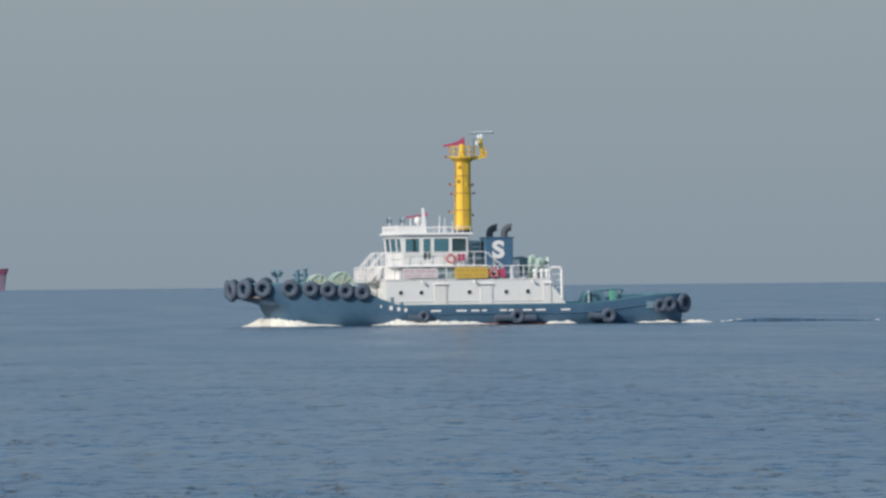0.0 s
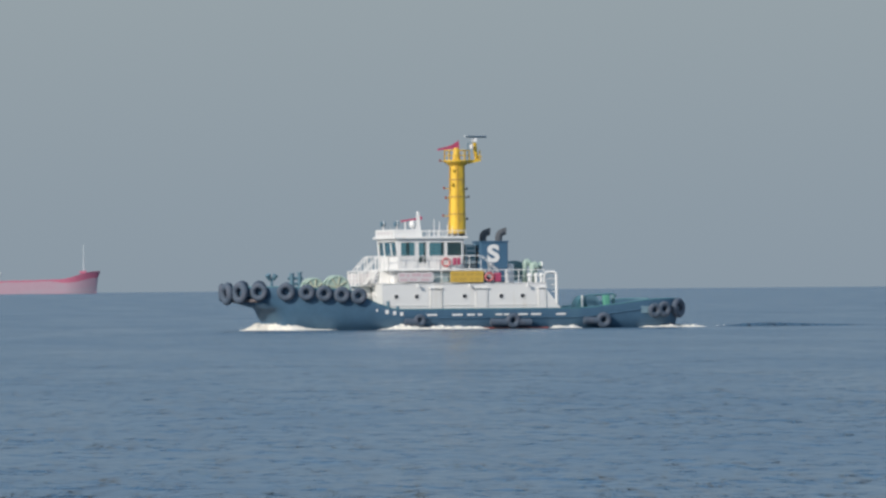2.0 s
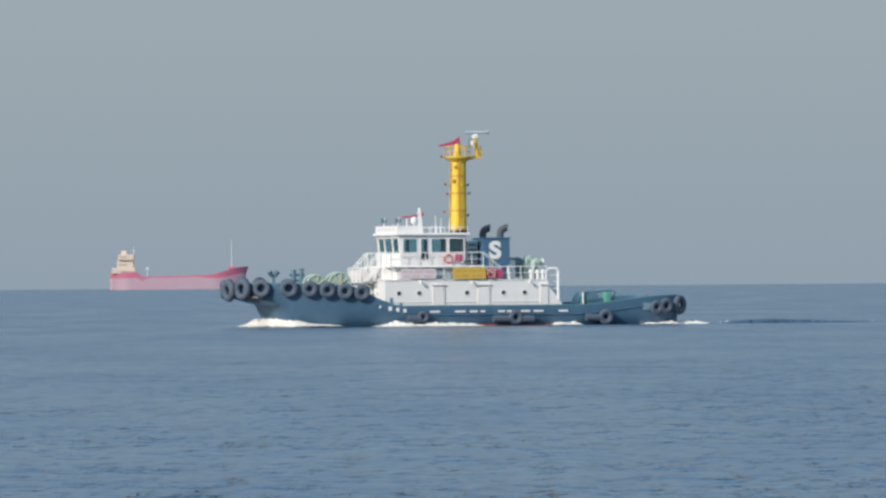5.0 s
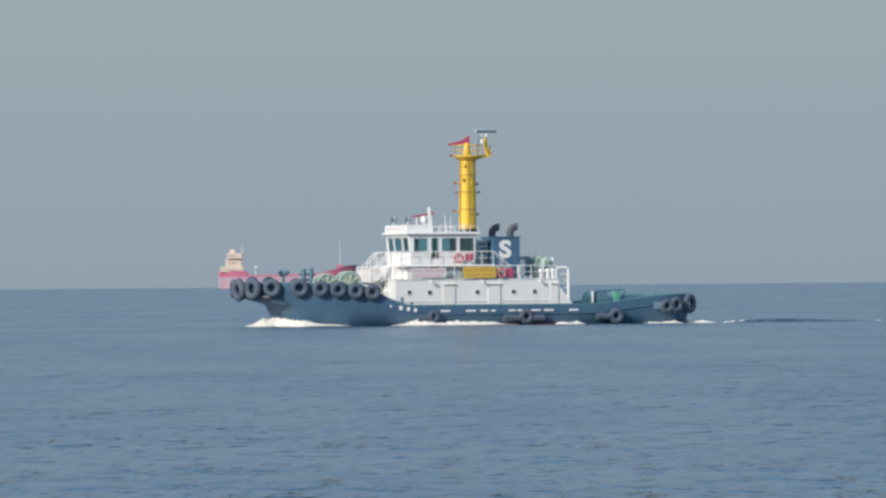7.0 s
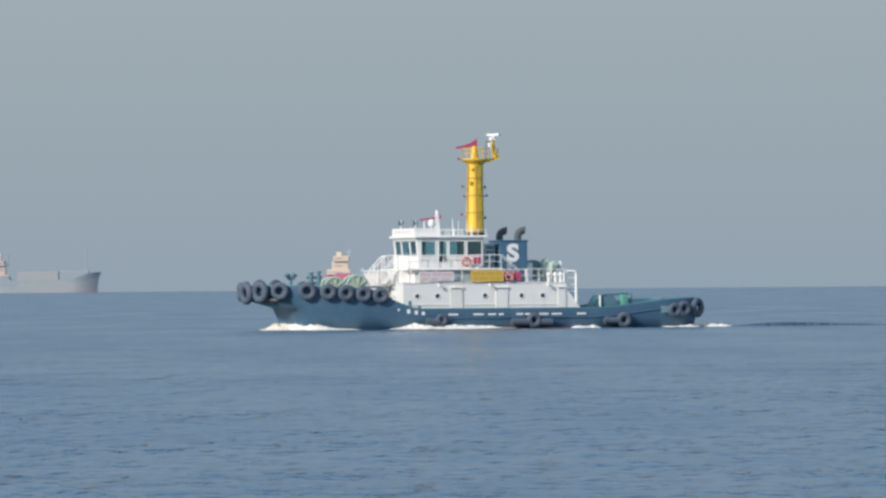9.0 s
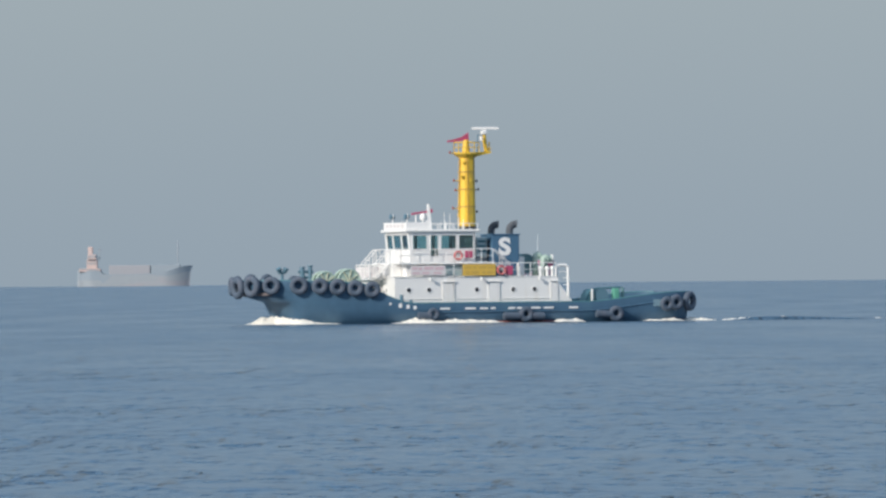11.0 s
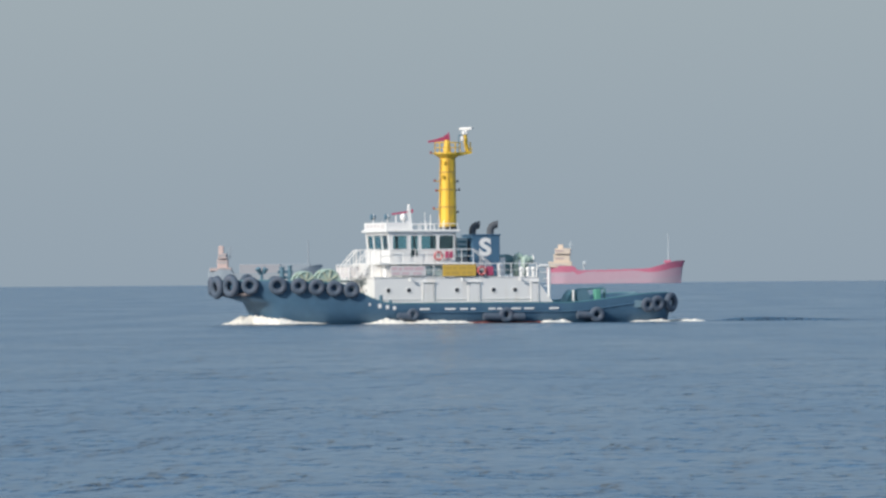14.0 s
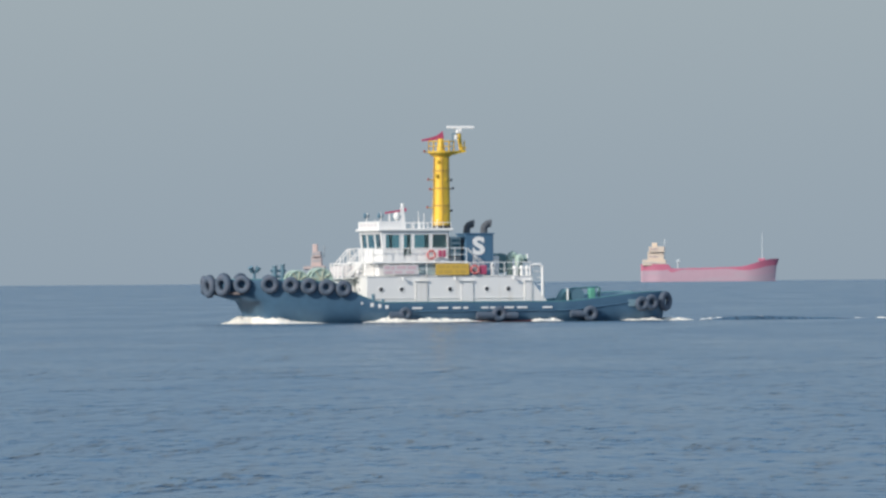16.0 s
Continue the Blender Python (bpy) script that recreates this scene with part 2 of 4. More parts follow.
# ---------------------------------------------------------------- sea
def waves(x, y, cell):
    rng = np.random.default_rng(7)
    z = np.zeros_like(x)
    for i in range(72):
        lam = 0.42 * (2.6 / 0.42) ** rng.random()
        ang = radians(240) + rng.normal(0, 0.9)
        k = 2 * math.pi / lam
        amp = 0.0013 * lam ** 0.72 * (0.5 + rng.random())
        fade = np.clip(lam / (cell * 2.6) - 0.6, 0, 1)
        a, b, c, d = rng.random(4) * 6.283
        bend = 1.7 * np.sin(0.31 * x + 0.05 * y + a) + 1.7 * np.sin(0.11 * x - 0.12 * y + b) + 1.2 * np.sin(0.83 * x + c)
        ph = k * (x * math.sin(ang) + y * math.cos(ang)) + bend + d
        z += amp * fade * (np.sin(ph) + 0.18 * np.cos(2 * ph))
    return z


def build_sea():
    rad = [0.0, 6, 14, 24, 36, 48, 58, 66]
    r = 72.0
    while r < 4960:
        rad.append(r)
        r += 0.16 * max(1.0, (r / 115)) ** 1.6 if r < 700 else 0.03 * r
    rad.append(4960.0)
    rad = np.array(rad)
    fine = np.radians(np.linspace(-8.2, 8.2, 420))
    rest = np.radians(np.linspace(8.2, 351.8, 72))[1:-1]
    ang = np.concatenate([fine, rest])
    R, A = np.meshgrid(rad[1:], ang, indexing="ij")
    X, Y = R * np.sin(A), R * np.cos(A)
    dr = np.gradient(rad)[1:][:, None]
    cell = np.maximum(R * (fine[1] - fine[0]), dr)
    near = (np.abs((A + math.pi) % (2 * math.pi) - math.pi) < radians(8.3)) & (R > 70) & (R < 1500)
    Z = np.where(near, waves(X, Y, cell), 0.0)
    nr, na = X.shape
    co = np.concatenate([[[0, 0, 0]], np.stack([X, Y, Z], -1).reshape(-1, 3)])
    i, j = np.meshgrid(np.arange(nr - 1), np.arange(na), indexing="ij")
    j2 = (j + 1) % na
    quads = np.stack([1 + i * na + j, 1 + i * na + j2, 1 + (i + 1) * na + j2, 1 + (i + 1) * na + j], -1).reshape(-1, 4)
    tri = np.stack([np.zeros(na, int), 1 + (np.arange(na) + 1) % na, 1 + np.arange(na)], -1)
    me = bpy.data.meshes.new("water")
    me.vertices.add(len(co))
    me.vertices.foreach_set("co", co.astype(np.float32).ravel())
    nl = quads.size + tri.size
    me.loops.add(nl)
    me.loops.foreach_set("vertex_index", np.concatenate([quads.ravel(), tri.ravel()]).astype(np.int32))
    me.polygons.add(len(quads) + len(tri))
    starts = np.concatenate([np.arange(len(quads)) * 4, quads.size + np.arange(len(tri)) * 3]).astype(np.int32)
    me.polygons.foreach_set("loop_start", starts)
    me.polygons.foreach_set("use_smooth", np.ones(len(starts), bool))
    me.update(calc_edges=True)
    me.materials.append(SEA)
    return tagged(new("water", me), "calm blue-grey sea with small wind ripples", "sea", kind="structure")


sea = build_sea()


# ---------------------------------------------------------------- tugboat
# The tug's own space: +x to the bow, +y to port, z up from the waterline, origin amidships.
def top_z(x):
    return 1.2 + 0.5 * smooth01(4.9, 6.9, x) + 1.0 * smooth01(6.2, 8.9, x) + 0.2 * smooth01(8.5, 14, x) + 0.65 * smooth01(-8.0, -15.5, x)


# level: stern x, bow x, half breadth, bow start, bow powers
LEVELS = [(-15.6, 13.65, 3.3, 0.45, 1.7, 1.0), (-16.2, 13.8, 4.35, 0.52, 2.1, 1.7), (-16.25, 14.5, 4.55, 0.56, 2.25, 1.9),
          (-16.3, 16.35, 4.6, 0.58, 2.3, 2.0), (-16.3, 16.55, 4.6, 0.58, 2.3, 2.0)]


def hull_point(k, u, side=1, inset=0.0):
    xs, xb, half, ub, p, q = LEVELS[k]
    x = xs + (16.55 - xs) * u - (16.55 - xb) * smooth01(0.86, 1.0, u)
    y = half
    if u > ub:
        y = half * max(0.0, 1 - ((u - ub) / (1 - ub)) ** p) ** (1 / q)
    if u < 0.10:
        y = half * (0.80 + 0.20 * math.sqrt(max(0, 1 - (1 - u / 0.10) ** 2)))
    s = smooth01(5, 14, x)
    zt = top_z(x)
    z = (-1.2, 0.0, 0.5 + 0.9 * s, zt - 0.35 - 0.62 * s, zt)[k]
    if inset:
        x -= inset * smooth01(ub, 1, u)
        if u < 0.02:
            x += inset
        y = max(0.0, y - inset)
    return Vector((x, side * y, z))


US = [i / 60 * 0.9 for i in range(61)] + [0.9 + 0.1 * (1 - (1 - i / 16) ** 2) for i in range(1, 17)]


def loft(bm, rows, close=True):
    vs = [[bm.verts.new(p) for p in r] for r in rows]
    for a, b in zip(vs, vs[1:]):
        for i in range(len(a) - 1):
            bm.faces.new((a[i], a[i + 1], b[i + 1], b[i]))
    return vs


def hull_ring(k, inset=0.0, drop=0.0):
    port = [hull_point(k, u, 1, inset) - Vector((0, 0, drop)) for u in US]
    star = [hull_point(k, u, -1, inset) - Vector((0, 0, drop)) for u in US[::-1]]
    return port + star


tug = thing("tugboat", "blue harbour tugboat with white deckhouse and yellow mast underway", "tugboat")

bm = B()
rings = [hull_ring(k) for k in range(5)] + [hull_ring(4, 0.14), hull_ring(4, 0.16, 0.85)]
rings = [r + [r[0]] for r in rings]
loft(bm, rings)
bmesh.ops.remove_doubles(bm, verts=bm.verts, dist=0.002)
hull = part("hull", bm, HULL_BLUE, tug, "weathered blue steel hull", smooth=True)
hull.data.set_sharp_from_angle(angle=radians(70))
for side in (1, -1):
    pts = [hull_point(3, u, side) + Vector((0.10, side * 0.10, 0.02)) for u in US[64:]]
    part("bow_fender", strip(pts, 0.12, 10), FENDER_BROWN, tug, "worn brown rubber fender under the bow tyres", smooth=True)

bm = B()
a = [bm.verts.new(p) for p in hull_ring(4, 0.17, 0.80)]
n = len(a) // 2
for i in range(n - 1):
    try:
        bm.faces.new((a[i], a[i + 1], a[2 * n - 2 - i], a[2 * n - 1 - i]))
    except ValueError:
        pass
part("deck", bm, DECK, tug, "green painted steel deck")

# antifouling below the boot line, and the rubbing strake at deck level
for side in (1, -1):
    pts = [hull_point(3, u, side) + Vector((0, 0, -0.24)) for u in US[6:40]]
    part("rubbing_strake", strip(pts, 0.05, 8), HULL_BLUE, hull)
    bm = B()
    rows = [[hull_point(1, u, side) + Vector((0, side * 0.012, -0.35)) for u in US[20:42]],
            [hull_point(1, u, side).lerp(hull_point(2, u, side), 0.02) + Vector((0, side * 0.012, -0.09)) for u in US[20:42]]]
    loft(bm, rows)
    part("boot_stripe", bm, ANTIFOUL, hull, "red antifouling strip at the waterline")
    pts = [hull_point(4, u, side, 0.07) + Vector((0, 0, 0.02)) for u in US]
    part("bulwark_cap", strip(pts, 0.075, 8), TEAL, hull)


def side_frame(u, side=1, k=3):
    """A point of the hull's side and the way outwards."""
    p = hull_point(k, u, side)
    d = hull_point(k, min(1, u + 0.004), side) - hull_point(k, max(0, u - 0.004), side)
    o = Vector((d.y, -d.x, 0)).normalized()
    if o.y * side < 0:
        o = -o
    return p, o


def tyre_mesh(R, r, squash):
    bm = torus(B(), R, r, Matrix.Identity(4), seg=30, ring=12, squash=squash)
    return mesh_of("tyre", bm, RUBBER, True)


TYRE = tyre_mesh(0.40, 0.225, 0.95)
TYRE_BIG = tyre_mesh(0.47, 0.215, 1.0)


def hang_tyre(me, p, o, z, lean=0.0, out=0.24):
    ob = part("tyre", me, None, tug)
    q = o.to_track_quat("Z", "Y").to_matrix().to_4x4()
    ob.matrix_local = Matrix.Translation((p.x + o.x * out, p.y + o.y * out, z)) @ q @ pose(0, 0, 0, lean, 0, random.uniform(0, 90))
    return ob


def u_of_x(x, k=4):
    return (x - LEVELS[k][0]) / (LEVELS[k][1] - LEVELS[k][0])


# fender tyres round the bow
for x, z in ((16.42, 2.42), (15.72, 2.52), (14.62, 2.58), (12.85, 2.57), (11.45, 2.52), (10.22, 2.44), (8.98, 2.34), (7.78, 2.24)):
    p, o = side_frame(u_of_x(x), 1, 4)
    if x > 15:
        o = (o + Vector((0.7, 0, 0))).normalized()
    ob = hang_tyre(TYRE_BIG if x > 12 else TYRE, p, o, z, random.uniform(-6, 6), 0.24 if x > 10 else 0.18)
    s = 1.16 if x > 15 else 0.96
    ob.scale = (s, s, s)
for x, z in ((16.5, 2.55), (15.8, 2.62), (14.6, 2.74), (13.2, 2.74), (11.0, 2.66), (8.7, 2.44)):
    p, o = side_frame(u_of_x(x), -1, 4)
    hang_tyre(TYRE_BIG if x > 12 else TYRE, p, o, z, random.uniform(-6, 6))
# along the sides and the quarters
for side in (1, -1):
    for x, z, s in ((3.35, 0.46, 0.72), (-3.6, 0.38, 0.9), (-10.4, 0.36, 0.92), (-14.25, 1.03, 0.85), (-14.98, 1.12, 0.92)):
        p, o = side_frame(u_of_x(x), side, 3)
        ob = hang_tyre(TYRE, p, o, z)
        ob.scale = (s, s, s)
    for x0, x1, z in ((4.5, 3.5, 0.34), (-1.9, -3.2, 0.28), (-4.0, -5.0, 0.26), (-8.9, -10.1, 0.34)):
        bm = B()
        y = side * 4.78
        rod(bm, (x0, y, z), (x1, y, z - 0.03), 0.27, seg=14)
        bmesh.ops.bevel(bm, geom=[e for e in bm.edges if len(e.link_faces) == 2 and e.calc_face_angle(0) > 1.2], offset=0.06, segments=2, affect="EDGES")
        part("fender_roll", bm, RUBBER, tug, "long black rubber fender")
for side in (1, -1):
    ob = hang_tyre(TYRE_BIG, Vector((-16.15, side * 3.75, 0)), Vector((-0.62, side * 0.78, 0)), 1.2)
    ob.scale = (1.06, 1.06, 1.06)
for y in (2.2, 1.1, 0.0, -1.1, -2.2):
    hang_tyre(TYRE_BIG, Vector((-16.25, y, 0)), Vector((-1, 0.0, 0)), 1.24)
bm = B()
tube(bm, [(-15.8, -3.9, 1.5), (-16.6, -3.2, 1.55), (-16.6, 3.2, 1.55), (-15.8, 3.95, 1.5)], 0.2)
part("stern_fender", bm, RUBBER, tug)

part("pale_side_patch", box(B(), -13.9, -13.3, 4.585, 4.61, 0.85, 1.35, 0.01), PALEBLUE, hull, "pale blue patch on the hull side")

# white plates for the lit wall seen through freeing ports, and plain lettering marks
for px0, px1 in ((2.78, 2.04), (0.90, 0.12), (-0.22, -0.80), (-1.02, -1.36), (-2.34, -2.85), (-2.98, -3.36), (-4.05, -4.75), (-5.0, -5.75), (-6.9, -7.6)):
    bm = box(B(), px0, px1, 4.575, 4.635, 0.77, 0.90, 0.012)
    part("freeing_port", bm, WHITE, hull, "white plate standing for the lit wall seen through a freeing port")
for x, w, h, z in ((6.45, 0.12, 0.18, 1.20), (5.72, 0.24, 0.30, 1.08), (5.16, 0.22, 0.28, 1.0), (4.64, 0.22, 0.26, 0.93)):
    p, o = side_frame(u_of_x(x), 1, 4)
    bm = box(B(), x - w / 2, x + w / 2, p.y - 0.02, p.y + 0.035, z - h / 2, z + h / 2, 0.01)
    part("lettering_bar", bm, WHITE, hull, "white lettering too small to read")


# ---- deckhouse
house = part("deckhouse", prism(B(), [(-7.68, 0.6), (5.75, 0.6), (5.75, 3.05), (-6.5, 3.05), (-6.55, 2.62), (-7.68, 1.15)], -3.35, 3.35), WHITE, tug, "white painted steel deckhouse")
bm = B()
box(bm, -6.5, 5.80, -3.39, 3.39, 3.05, 3.13, 0.02)
part("boat_deck", bm, WHITE, tug)
for x in (4.72, 3.2, -0.38, -3.12, -4.72):
    for side in (1, -1):
        port = part("porthole", torus(B(), 0.18, 0.03, pose(x, side * 3.36, 2.17, 90), 20, 8), WHITE, house)
        bm = rod(B(), (x, side * 3.345, 2.17), (x, side * 3.375, 2.17), 0.165, seg=20)
        part("porthole_glass", bm, DARKGLASS, port, "dark porthole glass")
for y in (1.35, -0.6):
    port = part("porthole", torus(B(), 0.155, 0.035, pose(5.76, y, 2.17, 0, 90), 20, 8), WHITE, house)
    part("porthole_glass", rod(B(), (5.74, y, 2.17), (5.775, y, 2.17), 0.14, seg=20), DARKGLASS, port, "dark porthole glass")
for x, w in ((1.75, 0.36), (-1.65, 0.36), (-6.2, 0.20)):
    for side in (1, -1):
        y = side * 3.35
        door = part("door", box(B(), x - w, x + w, y - 0.02, y + side * 0.05, 0.75, 2.62, 0.02), WHITE, house, "white steel weather door")
        bm = B()
        box(bm, x - w - 0.09, x - w - 0.02, y, y + side * 0.06, 0.7, 2.72, 0.01)
        box(bm, x + w + 0.02, x + w + 0.09, y, y + side * 0.06, 0.7, 2.72, 0.01)
        box(bm, x - w - 0.14, x + w + 0.14, y, y + side * 0.14, 2.72, 2.79, 0.01)
        part("door_frame", bm, WHITE, door)
# short arms added at the boat deck edge to cast slanting wall shadows
for x in (3.15, -0.7, -5.05):
    for side in (1, -1):
        arm = part("shadow_arm", strip([(x, side * 3.3, 2.99), (x, side * 3.62, 2.99)], 0.05, 8), WHITE, house)
        part("shadow_arm_end", rod(B(), (x, side * 3.62, 3.03), (x, side * 3.62, 2.85), 0.07, 0.09, 12), WHITE, arm)
# rubbing line low on the house wall
for side in (1, -1):
    part("wall_rail", box(B(), -6.4, 5.7, side * 3.35, side * 3.39, 1.5, 1.56, 0.01), WHITE, house)

# ---- middle level and wheelhouse
bm = B()
box(bm, -0.6, 4.8, -2.98, 2.98, 3.13, 4.0, 0.04)
mid = part("middle_house", bm, WHITE, tug)
part("front_casing", box(B(), 4.83, 5.5, -2.3, 1.9, 3.14, 4.015, 0.03), WHITE, mid, "white casing under the bridge front")
part("casing", box(B(), -4.6, -0.65, -1.5, 1.5, 3.13, 4.5, 0.06), WHITE, tug, "white engine casing")
part("locker_door", box(B(), 0.60, 1.80, 2.96, 3.02, 3.20, 3.90, 0.01), PALETEAL, mid, "pale teal locker door")
part("bridge_deck", box(B(), -1.75, 5.35, -3.3, 3.3, 4.02, 4.14, 0.03), WHITE, tug)

WH = 2.9
wheel = part("wheelhouse", B(), WHITE, tug)


def window_wall(bm, along, across0, across1, z0, z1, holes, axis, shear=0.0):
    """A wall with openings: along = (start, end); holes = (a, b, za, zb). axis 'x' runs along x at y, 'y' along y at x."""
    cuts = sorted({along[0], along[1], *[h[0] for h in holes], *[h[1] for h in holes]})
    zc = sorted({z0, z1, *[h[2] for h in holes], *[h[3] for h in holes]})
    for a, b in zip(cuts, cuts[1:]):
        for c, d in zip(zc, zc[1:]):
            if any(h[0] <= (a + b) / 2 <= h[1] and h[2] <= (c + d) / 2 <= h[3] for h in holes):
                continue
            if axis == "x":
                box(bm, a, b, across0, across1, c, d)
            else:
                box(bm, across0, across1, a, b, c, d)
    bmesh.ops.remove_doubles(bm, verts=bm.verts, dist=0.0005)


bm = B()
side_holes = [(3.19, 4.25, 5.06, 6.09), (2.35, 2.93, 4.55, 6.09), (1.00, 2.14, 5.06, 6.09), (-0.30, 0.80, 5.06, 6.09)]
front_holes = [(-2.55, -1.20, 5.05, 6.08), (-0.98, 0.86, 5.05, 6.08), (1.10, 2.50, 5.05, 6.08)]
for side in (1, -1):
    window_wall(bm, (-0.45, 4.36), side * (WH - 0.08), side * WH, 4.14, 6.32, side_holes, "x")
bm2 = B()
window_wall(bm2, (-WH, WH), 4.36, 4.44, 4.14, 6.32, front_holes, "y")
# the front leans forward a little at its head
for v in bm2.verts:
    v.co.x += 0.12 * smooth01(4.9, 6.32, v.co.z)
tmp = bpy.data.meshes.new("tmp")
bm2.to_mesh(tmp)
bm2.free()
bm.from_mesh(tmp)
bpy.data.meshes.remove(tmp)
box(bm, -0.45, -0.37, -WH, WH, 4.14, 6.32)
for side in (1, -1):
    prism(bm, [(4.28, 4.14), (4.45, 4.14), (4.45, 4.95), (4.575, 6.32), (4.28, 6.32)], side * (WH - 0.10), side * (WH + 0.006))
box(bm, -0.4, 4.4, -WH + 0.05, WH - 0.05, 4.14, 4.2)
bmesh.ops.recalc_face_normals(bm, faces=bm.faces)
bm.to_mesh(wheel.data)
bm.free()
for side in (1, -1):
    for x0, x1, z0, z1 in side_holes:
        w = part("window", box(B(), x0 + 0.0, x1 - 0.0, side * (WH - 0.055), side * (WH - 0.035), z0, z1), GLASS, wheel, "green-tinted wheelhouse window")
        bm = B()
        t = 0.045
        y0, y1 = side * (WH - 0.03), side * (WH + 0.025)
        box(bm, x0 - t, x0 + t * 0.3, y0, y1, z0 - t, z1 + t)
        box(bm, x1 - t * 0.3, x1 + t, y0, y1, z0 - t, z1 + t)
        box(bm, x0 + t * 0.3, x1 - t * 0.3, y0, y1, z1 - t * 0.3, z1 + t)
        box(bm, x0 + t * 0.3, x1 - t * 0.3, y0, y1, z0 - t, z0 + t * 0.3)
        part("window_frame", bm, WHITE, w)
for y0, y1, z0, z1 in front_holes:
    w = part("window", box(B(), 4.40, 4.42, y0, y1, z0, z1, 0, Matrix(((1, 0, 0.085, -0.43), (0, 1, 0, 0), (0, 0, 1, 0), (0, 0, 0, 1)))), GLASS, wheel, "green-tinted wheelhouse window")
part("console", box(B(), 3.4, 4.2, -2.2, 2.2, 4.2, 5.15, 0.05), SOOT, wheel, "dark bridge console")
part("roof", box(B(), -0.75, 4.82, -3.1, 3.1, 6.32, 6.50, 0.05), WHITE, wheel)
part("wiper_box", box(B(), 4.56, 4.66, -2.6, 2.6, 6.12, 6.2, 0.02), WHITE, wheel)

# monkey island: solid front dodger, rails, lights and aerials
bm = B()
box(bm, 4.62, 4.70, -2.75, 2.75, 6.5, 7.02, 0.02)
box(bm, 3.0, 4.66, 2.67, 2.75, 6.5, 7.02, 0.02)
box(bm, 3.0, 4.66, -2.75, -2.67, 6.5, 7.02, 0.02)
part("dodger", bm, WHITE, tug, "white steel dodger on the wheelhouse roof")
for i in range(5):
    part("name_bar", box(B(), 4.70, 4.712, -2.1 + i * 0.9, -1.5 + i * 0.9, 6.66, 6.88), GREYWHITE, tug)
bm = B()
prism(bm, [(2.78, 6.5), (2.22, 6.5), (2.38, 8.12), (2.54, 8.12)], 0.9, 1.1)
lamp_post = part("lamp_post", bm, WHITE, tug)
part("mast_light", rod(B(), (2.46, 1.0, 8.12), (2.46, 1.0, 8.32), 0.11, 0.09, 12), WHITE, lamp_post)
part("light_hood", box(B(), 2.16, 2.34, 0.92, 1.08, 7.72, 7.98, 0.02), RED, lamp_post, "small dark red lamp box")
part("scanner_arm", box(B(), -0.62, 0.62, 0.92, 1.08, -0.06, 0.06, 0.0, pose(3.12, 0, 7.72, 0, 8)), RED, tug, "dark red radar scanner bar")
part("scanner_stand", rod(B(), (3.42, 1.0, 6.5), (3.42, 1.0, 7.68), 0.05), WHITE, tug)
bm = B()
bmesh.ops.create_uvsphere(bm, u_segments=16, v_segments=10, radius=0.24, matrix=pose(2.88, 1.0, 7.40) @ Matrix.Diagonal((1, 1, 1.25, 1)))
rod(bm, (2.88, 1.0, 6.5), (2.88, 1.0, 7.14), 0.06)
part("satellite_dome", bm, WHITE, tug, "white satellite dome", smooth=True)
for x, y in ((4.55, -1.0), (3.9, 0.4)):
    bm = rod(B(), (x, y, 6.5), (x, y, 7.25), 0.045)
    light = part("searchlight", bm, WHITE, tug)
    bm = rod(B(), (x - 0.16, y, 7.42), (x + 0.18, y, 7.46), 0.15, 0.2, 16)
    part("lamp_head", bm, STEELBLUE, light, "blue-grey searchlight head")
    part("yoke", torus(B(), 0.21, 0.025, pose(x, y, 7.42, 0, 90), 16, 6), WHITE, light)
for x, y, h in ((1.6, 2.3, 7.15), (1.15, 0.6, 7.75), (0.85, 1.0, 7.6), (0.55, 2.1, 7.35), (0.1, 1.8, 7.2), (2.0, 2.4, 7.05), (1.35, 2.5, 7.0), (0.3, 2.5, 7.0), (4.75, 2.0, 7.15)):
    part("aerial", rod(B(), (x, y, 6.5), (x, y, h), 0.032, 0.02, 8), WHITE, tug, "white whip aerial")


def railing(posts, height, bars=(0.5, 1.0), r=0.028, name="railing", mat=None, parent=None):
    """Posts stand at the points; bars run from head to head."""
    mat = mat or WHITE
    up = Vector((0, 0, 1))
    rail = part(name, strip([Vector(p) + up * height for p in posts], r, 8), mat, parent or tug)
    for p in posts:
        part("post", rod(B(), p, Vector(p) + up * height, r, seg=8), mat, rail)
    for b in bars:
        if b < 0.99:
            part("bar", strip([Vector(p) + up * height * b for p in posts], r * 0.7, 6), mat, rail)
    return rail


def along(a, b, n):
    a, b = Vector(a), Vector(b)
    return [a.lerp(b, i / (n - 1)) for i in range(n)]


